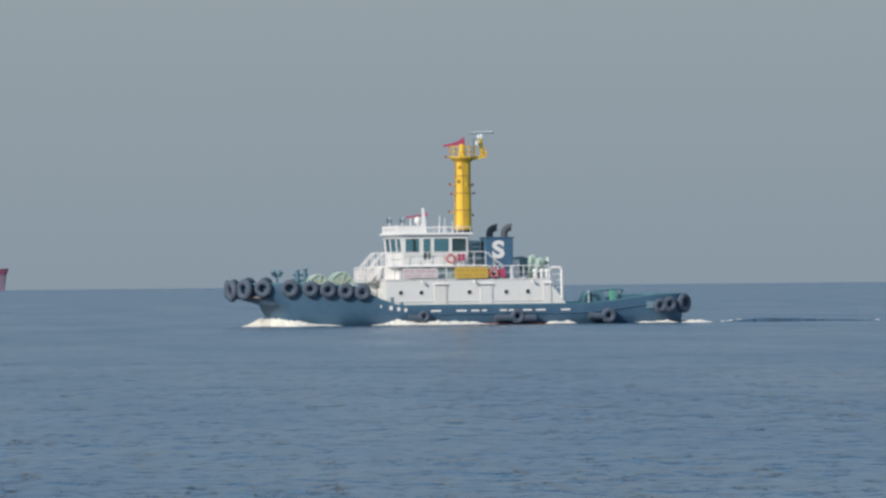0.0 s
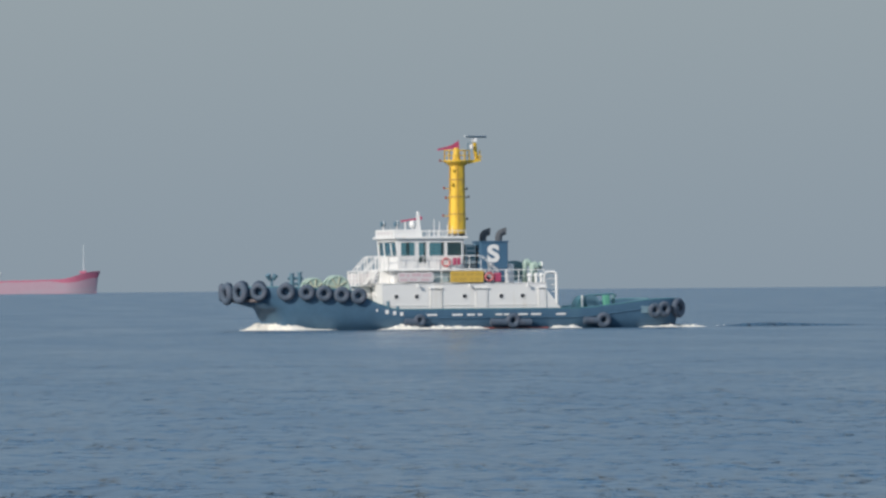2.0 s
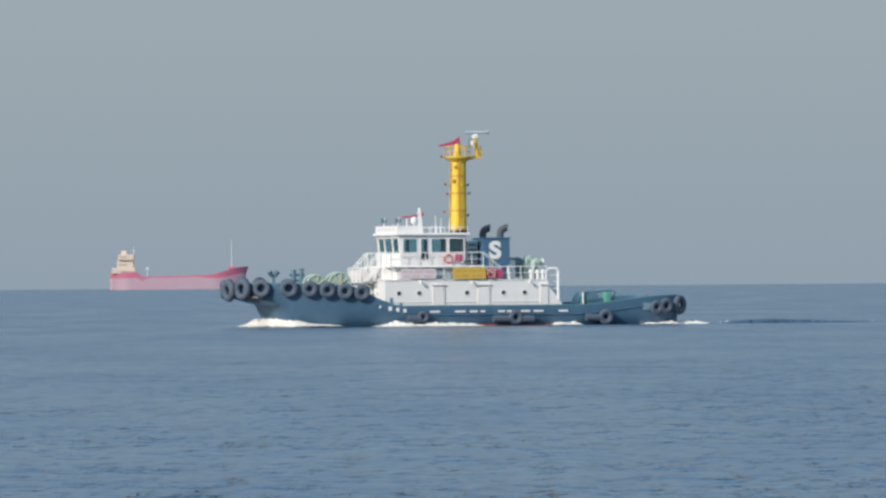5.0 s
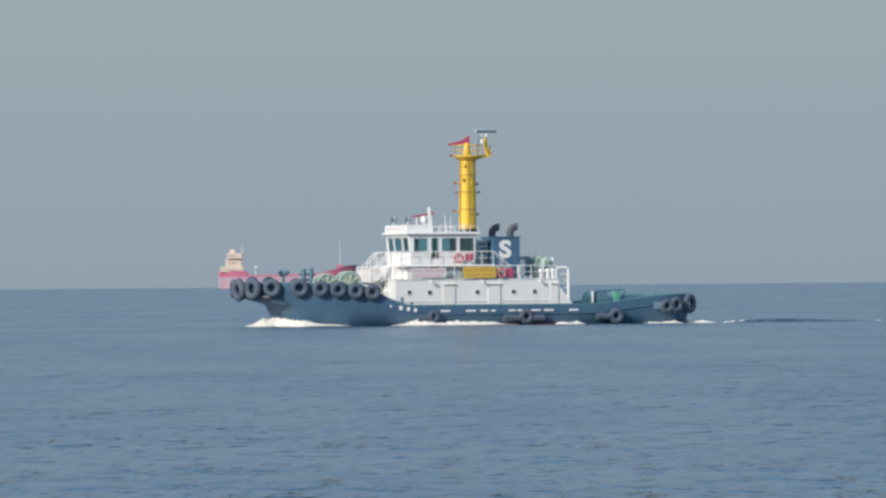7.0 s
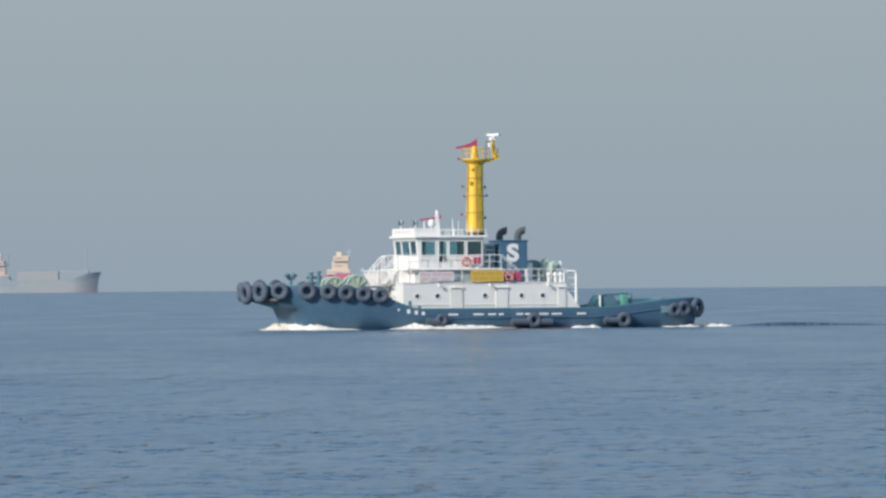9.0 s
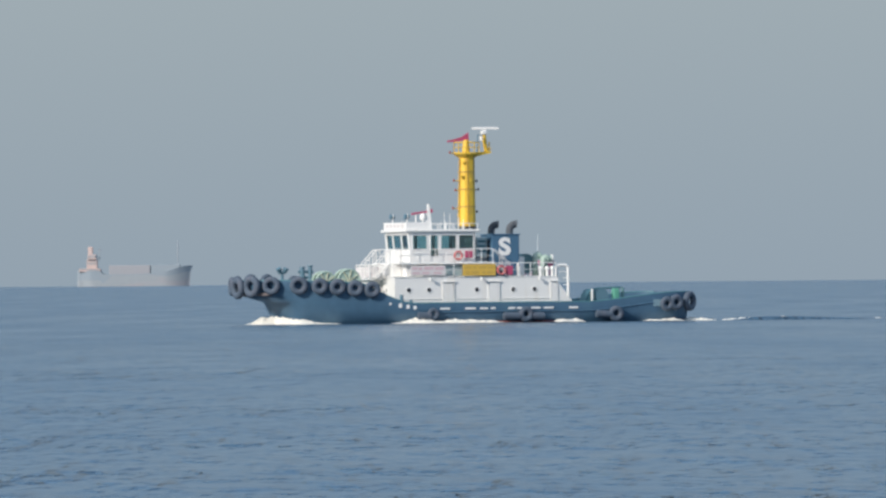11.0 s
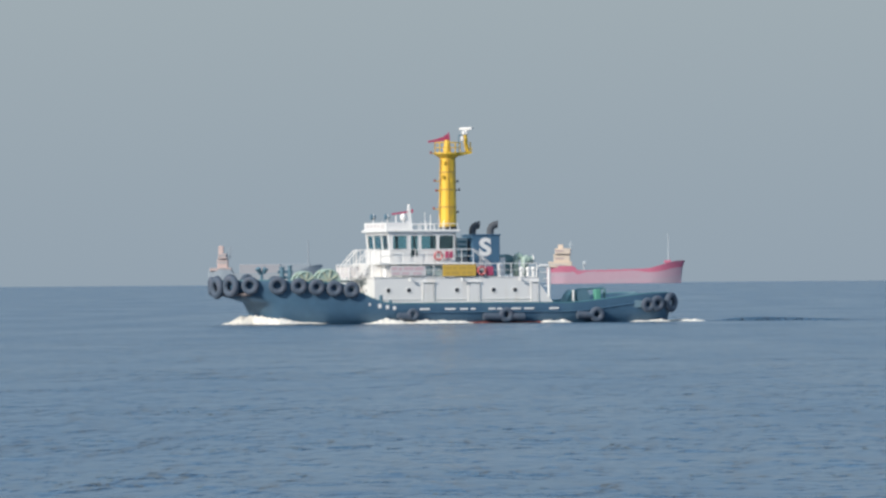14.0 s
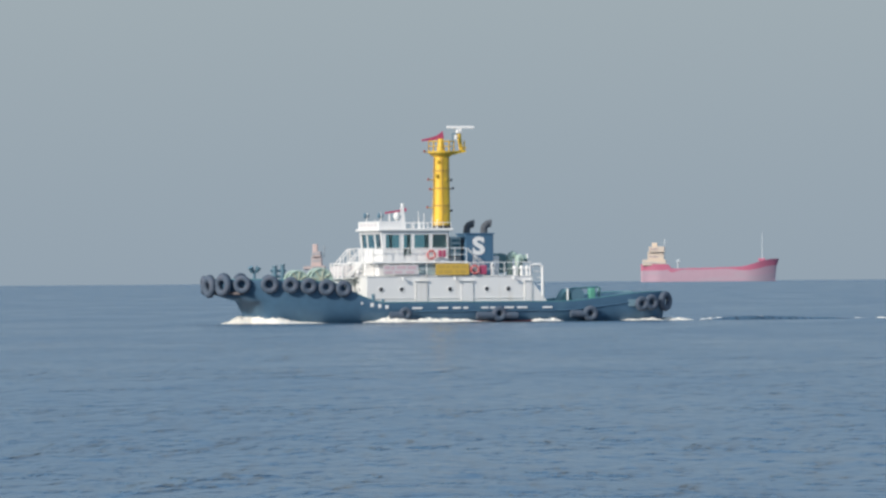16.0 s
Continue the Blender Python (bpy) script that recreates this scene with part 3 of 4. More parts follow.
for side in (1, -1):
    railing(along((5.2, side * 3.42, 3.13), (-6.35, side * 3.42, 3.13), 13), 0.92, (0.5,), 0.03)
    railing(along((5.25, side * 3.22, 4.14), (-1.65, side * 3.22, 4.14), 9), 0.95, (0.5,), 0.028)
    railing(along((2.9, side * 2.95, 6.5), (-0.6, side * 2.95, 6.5), 7), 0.42, (), 0.02)
    # ladder from the bridge deck down to the boat deck
    bm = B()
    for y in (2.65, 3.2):
        tube(bm, [(-1.75, side * y, 5.09), (-2.95, side * y, 4.05)], 0.028, 8)
        tube(bm, [(-1.75, side * y, 4.1), (-2.95, side * y, 3.13)], 0.04, 8)
        rod(bm, (-2.95, side * y, 3.13), (-2.95, side * y, 4.05), 0.028)
        rod(bm, (-2.35, side * y, 3.62), (-2.35, side * y, 4.57), 0.025)
    ladder = part("ladder", bm, WHITE, tug)
    for i in range(5):
        f = (i + 0.5) / 5
        part("step", box(B(), -1.75 - 1.2 * f - 0.1, -1.75 - 1.2 * f + 0.1, side * 2.65, side * 3.2, 4.1 - 0.97 * f - 0.02, 4.1 - 0.97 * f + 0.02), WHITE, ladder)
    # hoop rail at the after end of the house
    bm = tube(B(), [(-6.42, side * 3.3, 3.05), (-6.42, side * 3.3, 3.70), (-6.57, side * 3.3, 3.87), (-7.15, side * 3.3, 3.87), (-7.30, side * 3.3, 3.70), (-7.30, side * 3.3, 1.6)], 0.11, 10)
    hoop = part("hoop_rail", bm, WHITE, tug, "thick white hoop rail")
    for z in (3.4, 2.95, 2.45):
        part("rung", rod(B(), (-6.45 if z > 3 else -6.9, side * 3.3, z), (-7.32, side * 3.3, z), 0.03), WHITE, hoop)

railing(along((5.25, 3.22, 4.14), (5.25, -3.22, 4.14), 6), 0.95, (0.5,), 0.028)
# forward platform before the house, with its rails and stair
part("front_platform", box(B(), 5.86, 6.88, -2.95, 0.75, 2.92, 3.02, 0.02), WHITE, tug)
part("platform_house", prism(B(), [(5.82, 0.6), (6.3, 0.6), (6.6, 2.91), (5.82, 2.91)], -2.6, 0.2), WHITE, tug, "white casing under the forward platform")
front_rail = railing([(5.9, 0.7, 3.02), (6.35, 0.7, 3.02), (6.82, 0.7, 3.02), (6.82, -0.4, 3.02), (6.82, -1.5, 3.02), (6.82, -2.62, 3.02), (5.9, -2.62, 3.02)], 0.98, (0.5,), 0.045)
for y0, y1 in ((0.55, -0.3), (-0.5, -1.4), (-1.6, -2.5)):
    part("rail_screen", box(B(), 6.79, 6.81, y1, y0, 3.10, 3.86, 0.005), GREYWHITE, front_rail, "off-white canvas screen laced to the rail")
part("rail_screen", box(B(), 5.98, 6.74, 0.68, 0.72, 3.10, 3.86, 0.005), GREYWHITE, front_rail, "off-white canvas screen laced to the rail")
for y0, y1 in ((-2.5, -1.7), (0.85, 1.6)):
    bm = B()
    for y in (y0, y1):
        tube(bm, [(6.6, y, 3.02), (5.6, y, 4.1)], 0.05, 8)
        tube(bm, [(6.6, y, 3.95), (5.6, y, 5.05), (5.25, y, 5.09)], 0.035, 8)
        rod(bm, (6.6, y, 3.02), (6.6, y, 3.95), 0.035)
        rod(bm, (5.6, y, 4.1), (5.6, y, 5.05), 0.03)
        rod(bm, (6.1, y, 3.54), (6.1, y, 4.48), 0.03)
    stair = part("stair", bm, WHITE, tug)
    for i in range(6):
        f = (i + 0.5) / 6
        part("step", box(B(), 6.6 - 1.0 * f - 0.11, 6.6 - 1.0 * f + 0.11, y0, y1, 3.02 + 1.08 * f - 0.02, 3.02 + 1.08 * f + 0.02), WHITE, stair)
# ---- signs and lifesaving gear on the rails
ban = part("yellow_banner", box(B(), -1.76, 0.71, 3.46, 3.50, 3.17, 3.98, 0.01), BANNER_YELLOW, tug, "yellow rail banner with faded unreadable lettering")
for z0, z1, spans in ((3.66, 3.86, ((0.55, 0.05), (-0.05, -0.32), (-0.5, -1.05), (-1.15, -1.6))), (3.30, 3.50, ((0.5, 0.2), (0.08, -0.5), (-0.75, -1.0), (-1.1, -1.55)))):
    for a, b in spans:
        part("lettering_bar", box(B(), b, a, 3.50, 3.508, z0, z1), BANNER_TEXT, ban)
pink = part("white_banner", box(B(), 2.0, 4.60, 3.46, 3.49, 3.22, 3.90, 0.01), GREYWHITE, tug, "pale rail banner with faded red lettering")
for a, b, z0, z1 in ((4.5, 4.1, 3.62, 3.82), (4.0, 3.75, 3.58, 3.80), (3.6, 2.9, 3.62, 3.84), (2.8, 2.15, 3.60, 3.82), (4.45, 3.9, 3.30, 3.46), (3.75, 3.2, 3.30, 3.48), (2.9, 2.3, 3.30, 3.46)):
    part("lettering_bar", box(B(), b, a, 3.49, 3.498, z0, z1), PINKTEXT, pink)


def ring_buoy(x, y, z):
    b = part("ring_buoy", torus(B(), 0.28, 0.075, pose(x, y, z, 90), 28, 10), ORANGE, tug, "orange-red lifebuoy on the rail", smooth=True)
    for i in range(4):
        m = pose(x, y, z, 90) @ pose(0, 0, 0, 0, 0, 45 + 90 * i) @ pose(0.28, 0, 0, 90)
        part("white_band", torus(B(), 0.055, 0.028, m, 10, 6), WHITE, b)


ring_buoy(0.98, 3.33, 4.62)
ring_buoy(-2.2, 3.50, 3.55)
for x0, x1 in ((0.46, 0.22), (0.16, -0.08)):
    part("signal_box", box(B(), x1, x0, 3.26, 3.42, 4.45, 4.95, 0.03), RED, tug, "red equipment box on the rail")
part("fire_box", box(B(), -3.1, -2.6, 3.2, 3.46, 3.2, 3.85, 0.04), RED, tug, "red fire hose box")
bm = rod(B(), (-3.62, 3.1, 3.13), (-3.62, 3.1, 3.75), 0.15)
tube(bm, [(-3.62, 3.1, 3.75), (-3.64, 3.15, 3.93), (-3.72, 3.25, 3.98)], 0.17, 10)
part("vent_cowl", bm, WHITE, tug, "white deck ventilator")
# ---- funnel
for side in (1, -1):
    y0, y1 = (1.0, 2.6) if side == 1 else (-2.6, -1.0)
    back = 0.0 if side == 1 else 0.85
    fun = part("funnel", box(B(), -3.86 - back, -1.76 - back, y0, y1, 3.13, 6.12, 0.08), FUNNEL_BLUE, tug, "blue funnel casing")
    part("funnel_cap", box(B(), -3.94 - back, -1.68 - back, y0 - 0.06, y1 + 0.06, 6.08, 6.16, 0.03), FUNNEL_BLUE, fun)
    for i in range(3):
        part("louvre", box(B(), -1.80 - back, -1.745 - back, y0 + 0.3, y1 - 0.3, 4.9 + i * 0.3, 5.05 + i * 0.3, 0.01), SOOT, fun)
    for x, r in ((-3.38 if side == 1 else -3.15, 0.26),):
        y = (y0 + y1) / 2
        bm = tube(B(), [(x, y, 6.0), (x, y, 6.5), (x - 0.08, y, 6.68), (x - 0.24, y, 6.80), (x - 0.46, y, 6.86)], r, 16)
        pipe = part("exhaust_pipe", bm, SOOT, fun, "dark sooty exhaust pipe", smooth=False)
        part("pipe_lip", torus(B(), r, 0.04, pose(x - 0.47, y, 6.86, 0, 80), 20, 6), SOOT, pipe)
part("intake_casing", box(B(), -1.62, -0.80, -0.4, 2.0, 4.5, 5.92, 0.06), PALETEAL, tug, "pale teal air intake casing before the funnel")
for z in (4.85, 5.2, 5.55):
    part("intake_louvre", box(B(), -1.5, -0.92, 1.98, 2.03, z, z + 0.16, 0.01), TEAL, tug)
txt = bpy.data.curves.new("letter", "FONT")
txt.body = "S"
txt.size, txt.extrude, txt.offset = 1.52, 0.012, 0.065
txt.align_x = "CENTER"
tob = bpy.data.objects.new("letter_s", txt)
scene.collection.objects.link(tob)
bpy.context.view_layer.update()
tme = bpy.data.meshes.new_from_object(tob.evaluated_get(bpy.context.evaluated_depsgraph_get()))
bpy.data.objects.remove(tob)
tme.transform(pose(-2.74, 2.614, 4.68, 90, 0, 180) @ Matrix.Diagonal((1.26, 1.1, 1, 1)))
tme.materials.clear()
tme.materials.append(WHITE)
part("letter", tme, None, tug, "large white letter S on the funnel")

# ---- mast
bm = B()
MX = -0.73
rod(bm, (MX, 0, 6.72), (MX - 0.04, 0, 11.75), 0.66, 0.575, 12)
mast = part("mast", bm, YELLOW, tug, "tall yellow tubular mast")
part("mast_foot", rod(B(), (MX, 0, 6.48), (MX, 0, 6.74), 0.68, 0.66, 16), BLACK, mast, "black mast foot")
for z in (8.1, 9.35, 10.6):
    part("band", rod(B(), (MX, 0, z), (MX, 0, z + 0.09), 0.672 - (z - 6.7) * 0.017, None, 16), RUSTY, mast, "rust-streaked band round the mast")
plat = part("platform", B(), YELLOW, mast)
bm = B()
rod(bm, (MX - 0.04, 0, 11.62), (MX - 0.04, 0, 11.95), 0.55, 1.0, 16)
rod(bm, (MX - 0.04, 0, 11.95), (MX - 0.04, 0, 12.05), 1.0, 1.0, 16)
prism(bm, [(MX - 0.5, 11.72), (MX - 1.75, 12.0), (MX - 1.75, 12.12), (MX - 0.5, 12.05)], -0.45, 0.45)
bmesh.ops.recalc_face_normals(bm, faces=bm.faces)
bm.to_mesh(plat.data)
bm.free()
ringp = [(MX - 0.04 + 0.95 * math.cos(a), 0.95 * math.sin(a), 12.05) for a in [2 * math.pi * i / 10 for i in range(11)]]
railing(ringp, 0.72, (0.5,), 0.032, "mast_rail", YELLOW, mast)
part("top_post", rod(B(), (MX, 0, 12.05), (MX, 0, 12.95), 0.30, 0.20, 14), YELLOW, mast)
bm = B()
tube(bm, [(MX - 1.55, 0, 12.05), (MX - 1.42, 0, 12.7), (MX - 1.35, 0, 13.35)], 0.15, 12)
rod(bm, (MX - 1.9, 0, 12.3), (MX - 1.4, 0, 12.35), 0.05)
rod(bm, (MX - 1.75, 0, 12.05), (MX - 1.75, 0, 12.8), 0.05)
part("radar_post", bm, YELLOW, mast)
part("radar_motor", box(B(), MX - 1.55, MX - 1.15, -0.2, 0.2, 13.33, 13.62, 0.06), WHITE, mast)
part("radar_lamp", rod(B(), (MX - 1.05, 0.35, 12.9), (MX - 1.05, 0.35, 13.2), 0.12), WHITE, mast)
part("radar_cage", tube(B(), [(MX - 0.75, 0.4, 12.05), (MX - 0.75, 0.4, 13.3), (MX - 1.2, 0.4, 13.3)], 0.03), STEELBLUE, mast)
for x, z, w in ((MX + 0.6, 10.0, 0.42), (MX + 0.6, 9.3, 0.30), (MX + 0.6, 8.0, 0.5), (MX - 0.58, 9.95, -0.12), (MX - 0.58, 9.35, -0.24), (MX - 0.6, 7.75, -0.10), (MX + 0.9, 12.0, 0.40)):
    arm = part("light_arm", rod(B(), (x, 0.1, z), (x + w, 0.25, z), 0.035), YELLOW if w > 0 else SOOT, mast)
    part("navigation_light", rod(B(), (x + w, 0.25, z - 0.05), (x + w, 0.25, z + 0.13), 0.07), ANTIFOUL if w > 0 else SOOT, arm)
part("cable_run", strip([(MX + 0.64, 0.22, 6.8), (MX + 0.60, 0.22, 9.3), (MX + 0.56, 0.2, 11.6)], 0.04, 6), RUSTY, mast, "rust-brown cable run")
part("cable_run", strip([(MX + 0.1, 0.66, 6.8), (MX + 0.1, 0.60, 11.6)], 0.03, 6), RUSTY, mast, "rust-brown cable run")
for x, z in ((MX + 0.35, 11.2), (MX + 0.5, 10.2), (MX + 0.1, 8.9), (MX - 0.15, 9.9)):
    part("junction_box", box(B(), x - 0.09, x + 0.09, 0.40, 0.60, z, z + 0.22, 0.02), YELLOW, mast)
pen = part("pennant", prism(B(), [(0.70, 12.76), (0.68, 12.90), (0.1, 13.02), (-0.42, 13.18), (-0.78, 13.42), (-0.90, 13.40), (-0.94, 12.96), (-0.70, 12.90), (-0.1, 12.84)], -0.05, 0.05), RED, mast, "red pennant at the masthead")
part("pennant_staff", rod(B(), (-0.86, 0, 12.5), (-0.86, 0, 13.5), 0.04), RED, mast)

scanner = part("radar_scanner", box(B(), -1.0, 1.0, 0.04, 0.10, -0.09, 0.09, 0.02), WHITE, tug, "rotating white radar scanner bar")
part("scanner_back", box(B(), -0.98, 0.98, -0.08, 0.037, -0.07, 0.07, 0.02), SCAN_BACK, scanner, "dark grey back of the scanner")
part("scanner_hub", rod(B(), (0, 0, -0.20), (0, 0, -0.08), 0.10), WHITE, scanner)
SCAN_AT = (MX - 1.46, 0, 13.78)

# ---- foredeck gear
for x, R in ((10.4, 0.80), (8.68, 0.88)):
    z = 2.74 + (R - 0.75)
    winch = part("towing_winch", rod(B(), (x, 0.75, z), (x, 1.75, z), R * 0.55, seg=24), ROPE, tug, "rope-filled pale green towing winch")
    for y in (0.7, 1.75):
        fl = part("drum_flange", torus(B(), R - 0.08, 0.09, pose(x, y, z, 90), 32, 8), GREEN, winch)
        part("drum_disc", rod(B(), (x, y - 0.03, z), (x, y + 0.03, z), R - 0.10, seg=32), GREEN, winch)
        bm = B()
        for i in range(4):
            a = math.pi * i / 4 + 0.2
            c, s = math.cos(a) * (R - 0.1), math.sin(a) * (R - 0.1)
            rod(bm, (x - c, y + 0.06, z - s), (x + c, y + 0.06, z + s), 0.05, seg=6)
        part("spoke_web", bm, ROPE, winch)
    bm = box(B(), x - 0.5, x + 0.5, 0.35, 1.6, 1.5, z - 0.3, 0.06)
    part("winch_bed", bm, DARKGREEN, winch)
part("winch_motor", box(B(), 9.4, 9.72, 0.5, 1.5, 1.9, 3.12, 0.08), ROPE, tug, "pale green winch motor housing")
twin = part("floodlight_post", rod(B(), (13.2, 0.2, 2.1), (13.2, 0.2, 3.55), 0.10), STEELBLUE, tug, "blue-grey post with twin floodlights")
for dx in (-0.22, 0.24):
    part("floodlight", rod(B(), (13.2 + dx * 0.5, 0.2, 3.45), (13.2 + dx * 1.3, 0.3, 3.82), 0.13, 0.21, 14), STEELBLUE, twin)
bitt = part("tow_bitt", rod(B(), (11.7, 0.2, 2.1), (11.7, 0.2, 3.86), 0.17, seg=14), STEELBLUE, tug, "blue-grey steel towing bitts")
part("bitt_post", rod(B(), (11.12, 0.2, 2.1), (11.12, 0.2, 3.95), 0.15, seg=14), STEELBLUE, bitt)
for z in (3.15, 3.55):
    part("cross_bar", rod(B(), (12.0, 0.2, z), (10.9, 0.2, z), 0.10, seg=10), STEELBLUE, bitt)
for x, z in ((11.7, 3.86), (11.12, 3.95)):
    part("bitt_cap", rod(B(), (x, 0.2, z), (x, 0.2, z + 0.06), 0.22, 0.2, 14), STEELBLUE, bitt)

for x in (5.6, 4.9):
    part("side_bollard", rod(B(), (x, 4.42, 0.9), (x, 4.42, 1.85 if x > 5 else 1.5), 0.13, seg=12), STEELBLUE, tug, "blue-grey mooring bollard")

# ---- after deck gear
bm = B()
rod(bm, (-4.9, -0.7, 4.0), (-4.9, 0.9, 4.0), 0.72, seg=28)
part("hose_reel", bm, DARKGREEN, tug, "dark green hose reel behind the funnel")
for x, y, z in ((-5.35, 1.6, 4.66), (-5.85, 1.9, 4.46)):
    pts = [(x, y, 3.13), (x, y, z - 0.25), (x - 0.05, y, z - 0.08), (x - 0.20, y, z), (x - 0.36, y, z - 0.08), (x - 0.42, y, z - 0.28)]
    part("gooseneck_vent", strip(pts, 0.22, 12), GREEN, tug, "pale green gooseneck vent pipe", smooth=True)
mon = part("fire_monitor", rod(B(), (-6.35, 1.2, 3.13), (-6.35, 1.2, 4.25), 0.10), GREEN, tug, "pale green fire monitor")
part("nozzle", rod(B(), (-6.1, 1.2, 4.28), (-6.7, 1.3, 4.36), 0.20, 0.26, 16), GREEN, mon)
part("nozzle_ring", torus(B(), 0.25, 0.05, pose(-6.72, 1.3, 4.36, 0, 90), 18, 6), WHITE, mon)
for x in (-5.5, -6.0, -6.4):
    bm = rod(B(), (x, 2.4, 3.13), (x, 2.4, 3.6), 0.1)
    bmesh.ops.create_uvsphere(bm, u_segments=12, v_segments=8, radius=0.17, matrix=pose(x, 2.4, 3.66))
    part("mushroom_vent", bm, WHITE, tug)
part("winch_cover", prism(B(), [(-9.25, 0.6), (-9.4, 1.3), (-9.65, 1.85), (-9.9, 2.12), (-10.15, 2.14), (-10.15, 0.6)], -0.6, 0.95), TEAL, tug, "sloping teal winch cover")
winch = part("stern_winch", rod(B(), (-10.62, -0.9, 1.62), (-10.62, 1.0, 1.62), 0.36, seg=24), STEELBLUE, tug, "blue-grey stern winch drum")
for y in (-0.9, 1.0):
    part("drum_flange", rod(B(), (-10.62, y - 0.04, 1.66), (-10.62, y + 0.04, 1.66), 0.50, seg=28), STEELBLUE, winch)
part("winch_bed", box(B(), -12.6, -10.2, -0.9, 1.0, 0.7, 1.42, 0.06), TEAL, winch)
part("marker_post", rod(B(), (-9.85, 1.1, 0.9), (-9.85, 1.1, 2.14), 0.08), WHITE, tug)
part("gear_box", box(B(), -11.95, -11.5, 0.5, 1.1, 0.7, 2.16, 0.08), BRIGHTGREEN, tug, "bright green gear box on the after deck")
bm = tube(B(), [(-11.0, -1.6, 0.9), (-11.0, -1.6, 2.15), (-12.9, -1.6, 2.24), (-13.2, -1.6, 2.1)], 0.07)
part("tow_arch", bm, TEAL, tug)
part("deck_post", rod(B(), (-12.35, 0.6, 0.9), (-12.35, 0.6, 2.2), 0.12), DARKGREEN, tug)


# ---------------------------------------------------------------- foam and wake
def foam_patch(name, label, x0, x1, y0, y1, step, height, cut=0.03, seed=0):
    """A rigid sheet of broken water; height(x, y) gives its lumps."""
    nx, ny = int((x1 - x0) / step) + 1, int((y1 - y0) / step) + 1
    vs, fs, idx = [], [], {}
    hh = [[height(x0 + i * step, y0 + j * step) for j in range(ny)] for i in range(nx)]

    def vert(i, j):
        if (i, j) not in idx:
            x, y = x0 + i * step, y0 + j * step
            idx[i, j] = len(vs)
            n = noise.noise((x * 2.1 + seed, y * 2.1, 0.3)) * 0.5 + noise.noise((x * 5.3 + seed, y * 5.3, 1.7)) * 0.35
            h = hh[i][j]
            vs.append((x, y, h * (1 + 0.55 * n) if h > 0 else h))
        return idx[i, j]
    for i in range(nx - 1):
        for j in range(ny - 1):
            if max(hh[i][j], hh[i + 1][j], hh[i][j + 1], hh[i + 1][j + 1]) > cut:
                fs.append((vert(i, j), vert(i + 1, j), vert(i + 1, j + 1), vert(i, j + 1)))
    me = bpy.data.meshes.new(name)
    me.from_pydata(vs, [], fs)
    me.materials.append(FOAM)
    return tagged(new(name, me), label, "foam", kind="stuff")


def ragged(x, y, s, f=1.0):
    return max(0.0, 0.5 + 0.9 * noise.noise((x * f + s, y * f * 1.6, s * 0.7)) + 0.4 * noise.noise((x * f * 3 + s, y * f * 3, 2.0)))


WATERLINE = [hull_point(1, i / 400) for i in range(401)]


def waterline_half(x):
    for p, q in zip(WATERLINE[200:], WATERLINE[201:]):
        if p.x <= x < q.x:
            return p.y + (q.y - p.y) * (x - p.x) / (q.x - p.x)
    return 0.0 if x > 10 else 4.35


def bow_height(x, y):
    # pile of water thrown up round the stem, tailing off along the hull
    d = abs(y) - waterline_half(x)
    out = math.exp(-((d - 0.35) / (0.55 + 0.13 * (16 - x))) ** 2)
    front = smooth01(16.3, 13.8, x) * (0.26 * smooth01(8.0, 10.2, x) + 0.74 * smooth01(10.4, 13.7, x))
    return 0.70 * front * out * (0.75 + 0.35 * ragged(x, y, 3.1, 0.9)) - 0.07


def side_height(x, y):
    d = (abs(y) - 4.45) / 0.8
    return 0.36 * math.exp(-d * d) * smooth01(7.4, 5.4, x) * smooth01(-4, 1.0, x) * (0.35 + ragged(x, y, 8.4, 0.7)) - 0.06


def quarter_height(x, y):
    d = (abs(y) - 4.6) / 0.8
    a = smooth01(-5.6, -6.6, x) * smooth01(-9.0, -7.4, x) + smooth01(-12.4, -13.4, x) * smooth01(-16.4, -15.2, x)
    return 0.26 * a * math.exp(-d * d) * (0.3 + ragged(x, y, 5.2, 0.8)) - 0.07


def wake_height(x, y):
    w = 3.6 + 0.05 * (-16 - x)
    edge = math.exp(-((y - w) / 0.9) ** 2) + 0.9 * math.exp(-((y - 1.5) / 2.2) ** 2) * smooth01(-18.5, -16.5, x)
    fade = smooth01(-15.8, -16.6, x) * (0.45 + 0.55 * smooth01(-30, -17, x)) * smooth01(-46, -36, x)
    return 0.42 * edge * fade * max(0.0, ragged(x, y, 2.2, 0.75) - 0.22) - 0.08


bow_foam = foam_patch("bow_wave", "white bow wave foam thrown up round the stem", 7.2, 16.8, -7.5, 7.5, 0.14, bow_height, seed=1)
side_foam = foam_patch("side_wash", "white wash running along the hull side", -5.2, 7.6, 3.4, 6.8, 0.14, side_height, 0.02, seed=4)
quarter_foam = foam_patch("quarter_wash", "white wash under the quarter of the hull", -16.6, -5.4, 3.4, 6.8, 0.14, quarter_height, 0.02, seed=6)
wake_foam = foam_patch("wake_foam", "broken white wake foam astern", -46.5, -15.6, -6.5, 6.5, 0.2, wake_height, 0.02, seed=9)

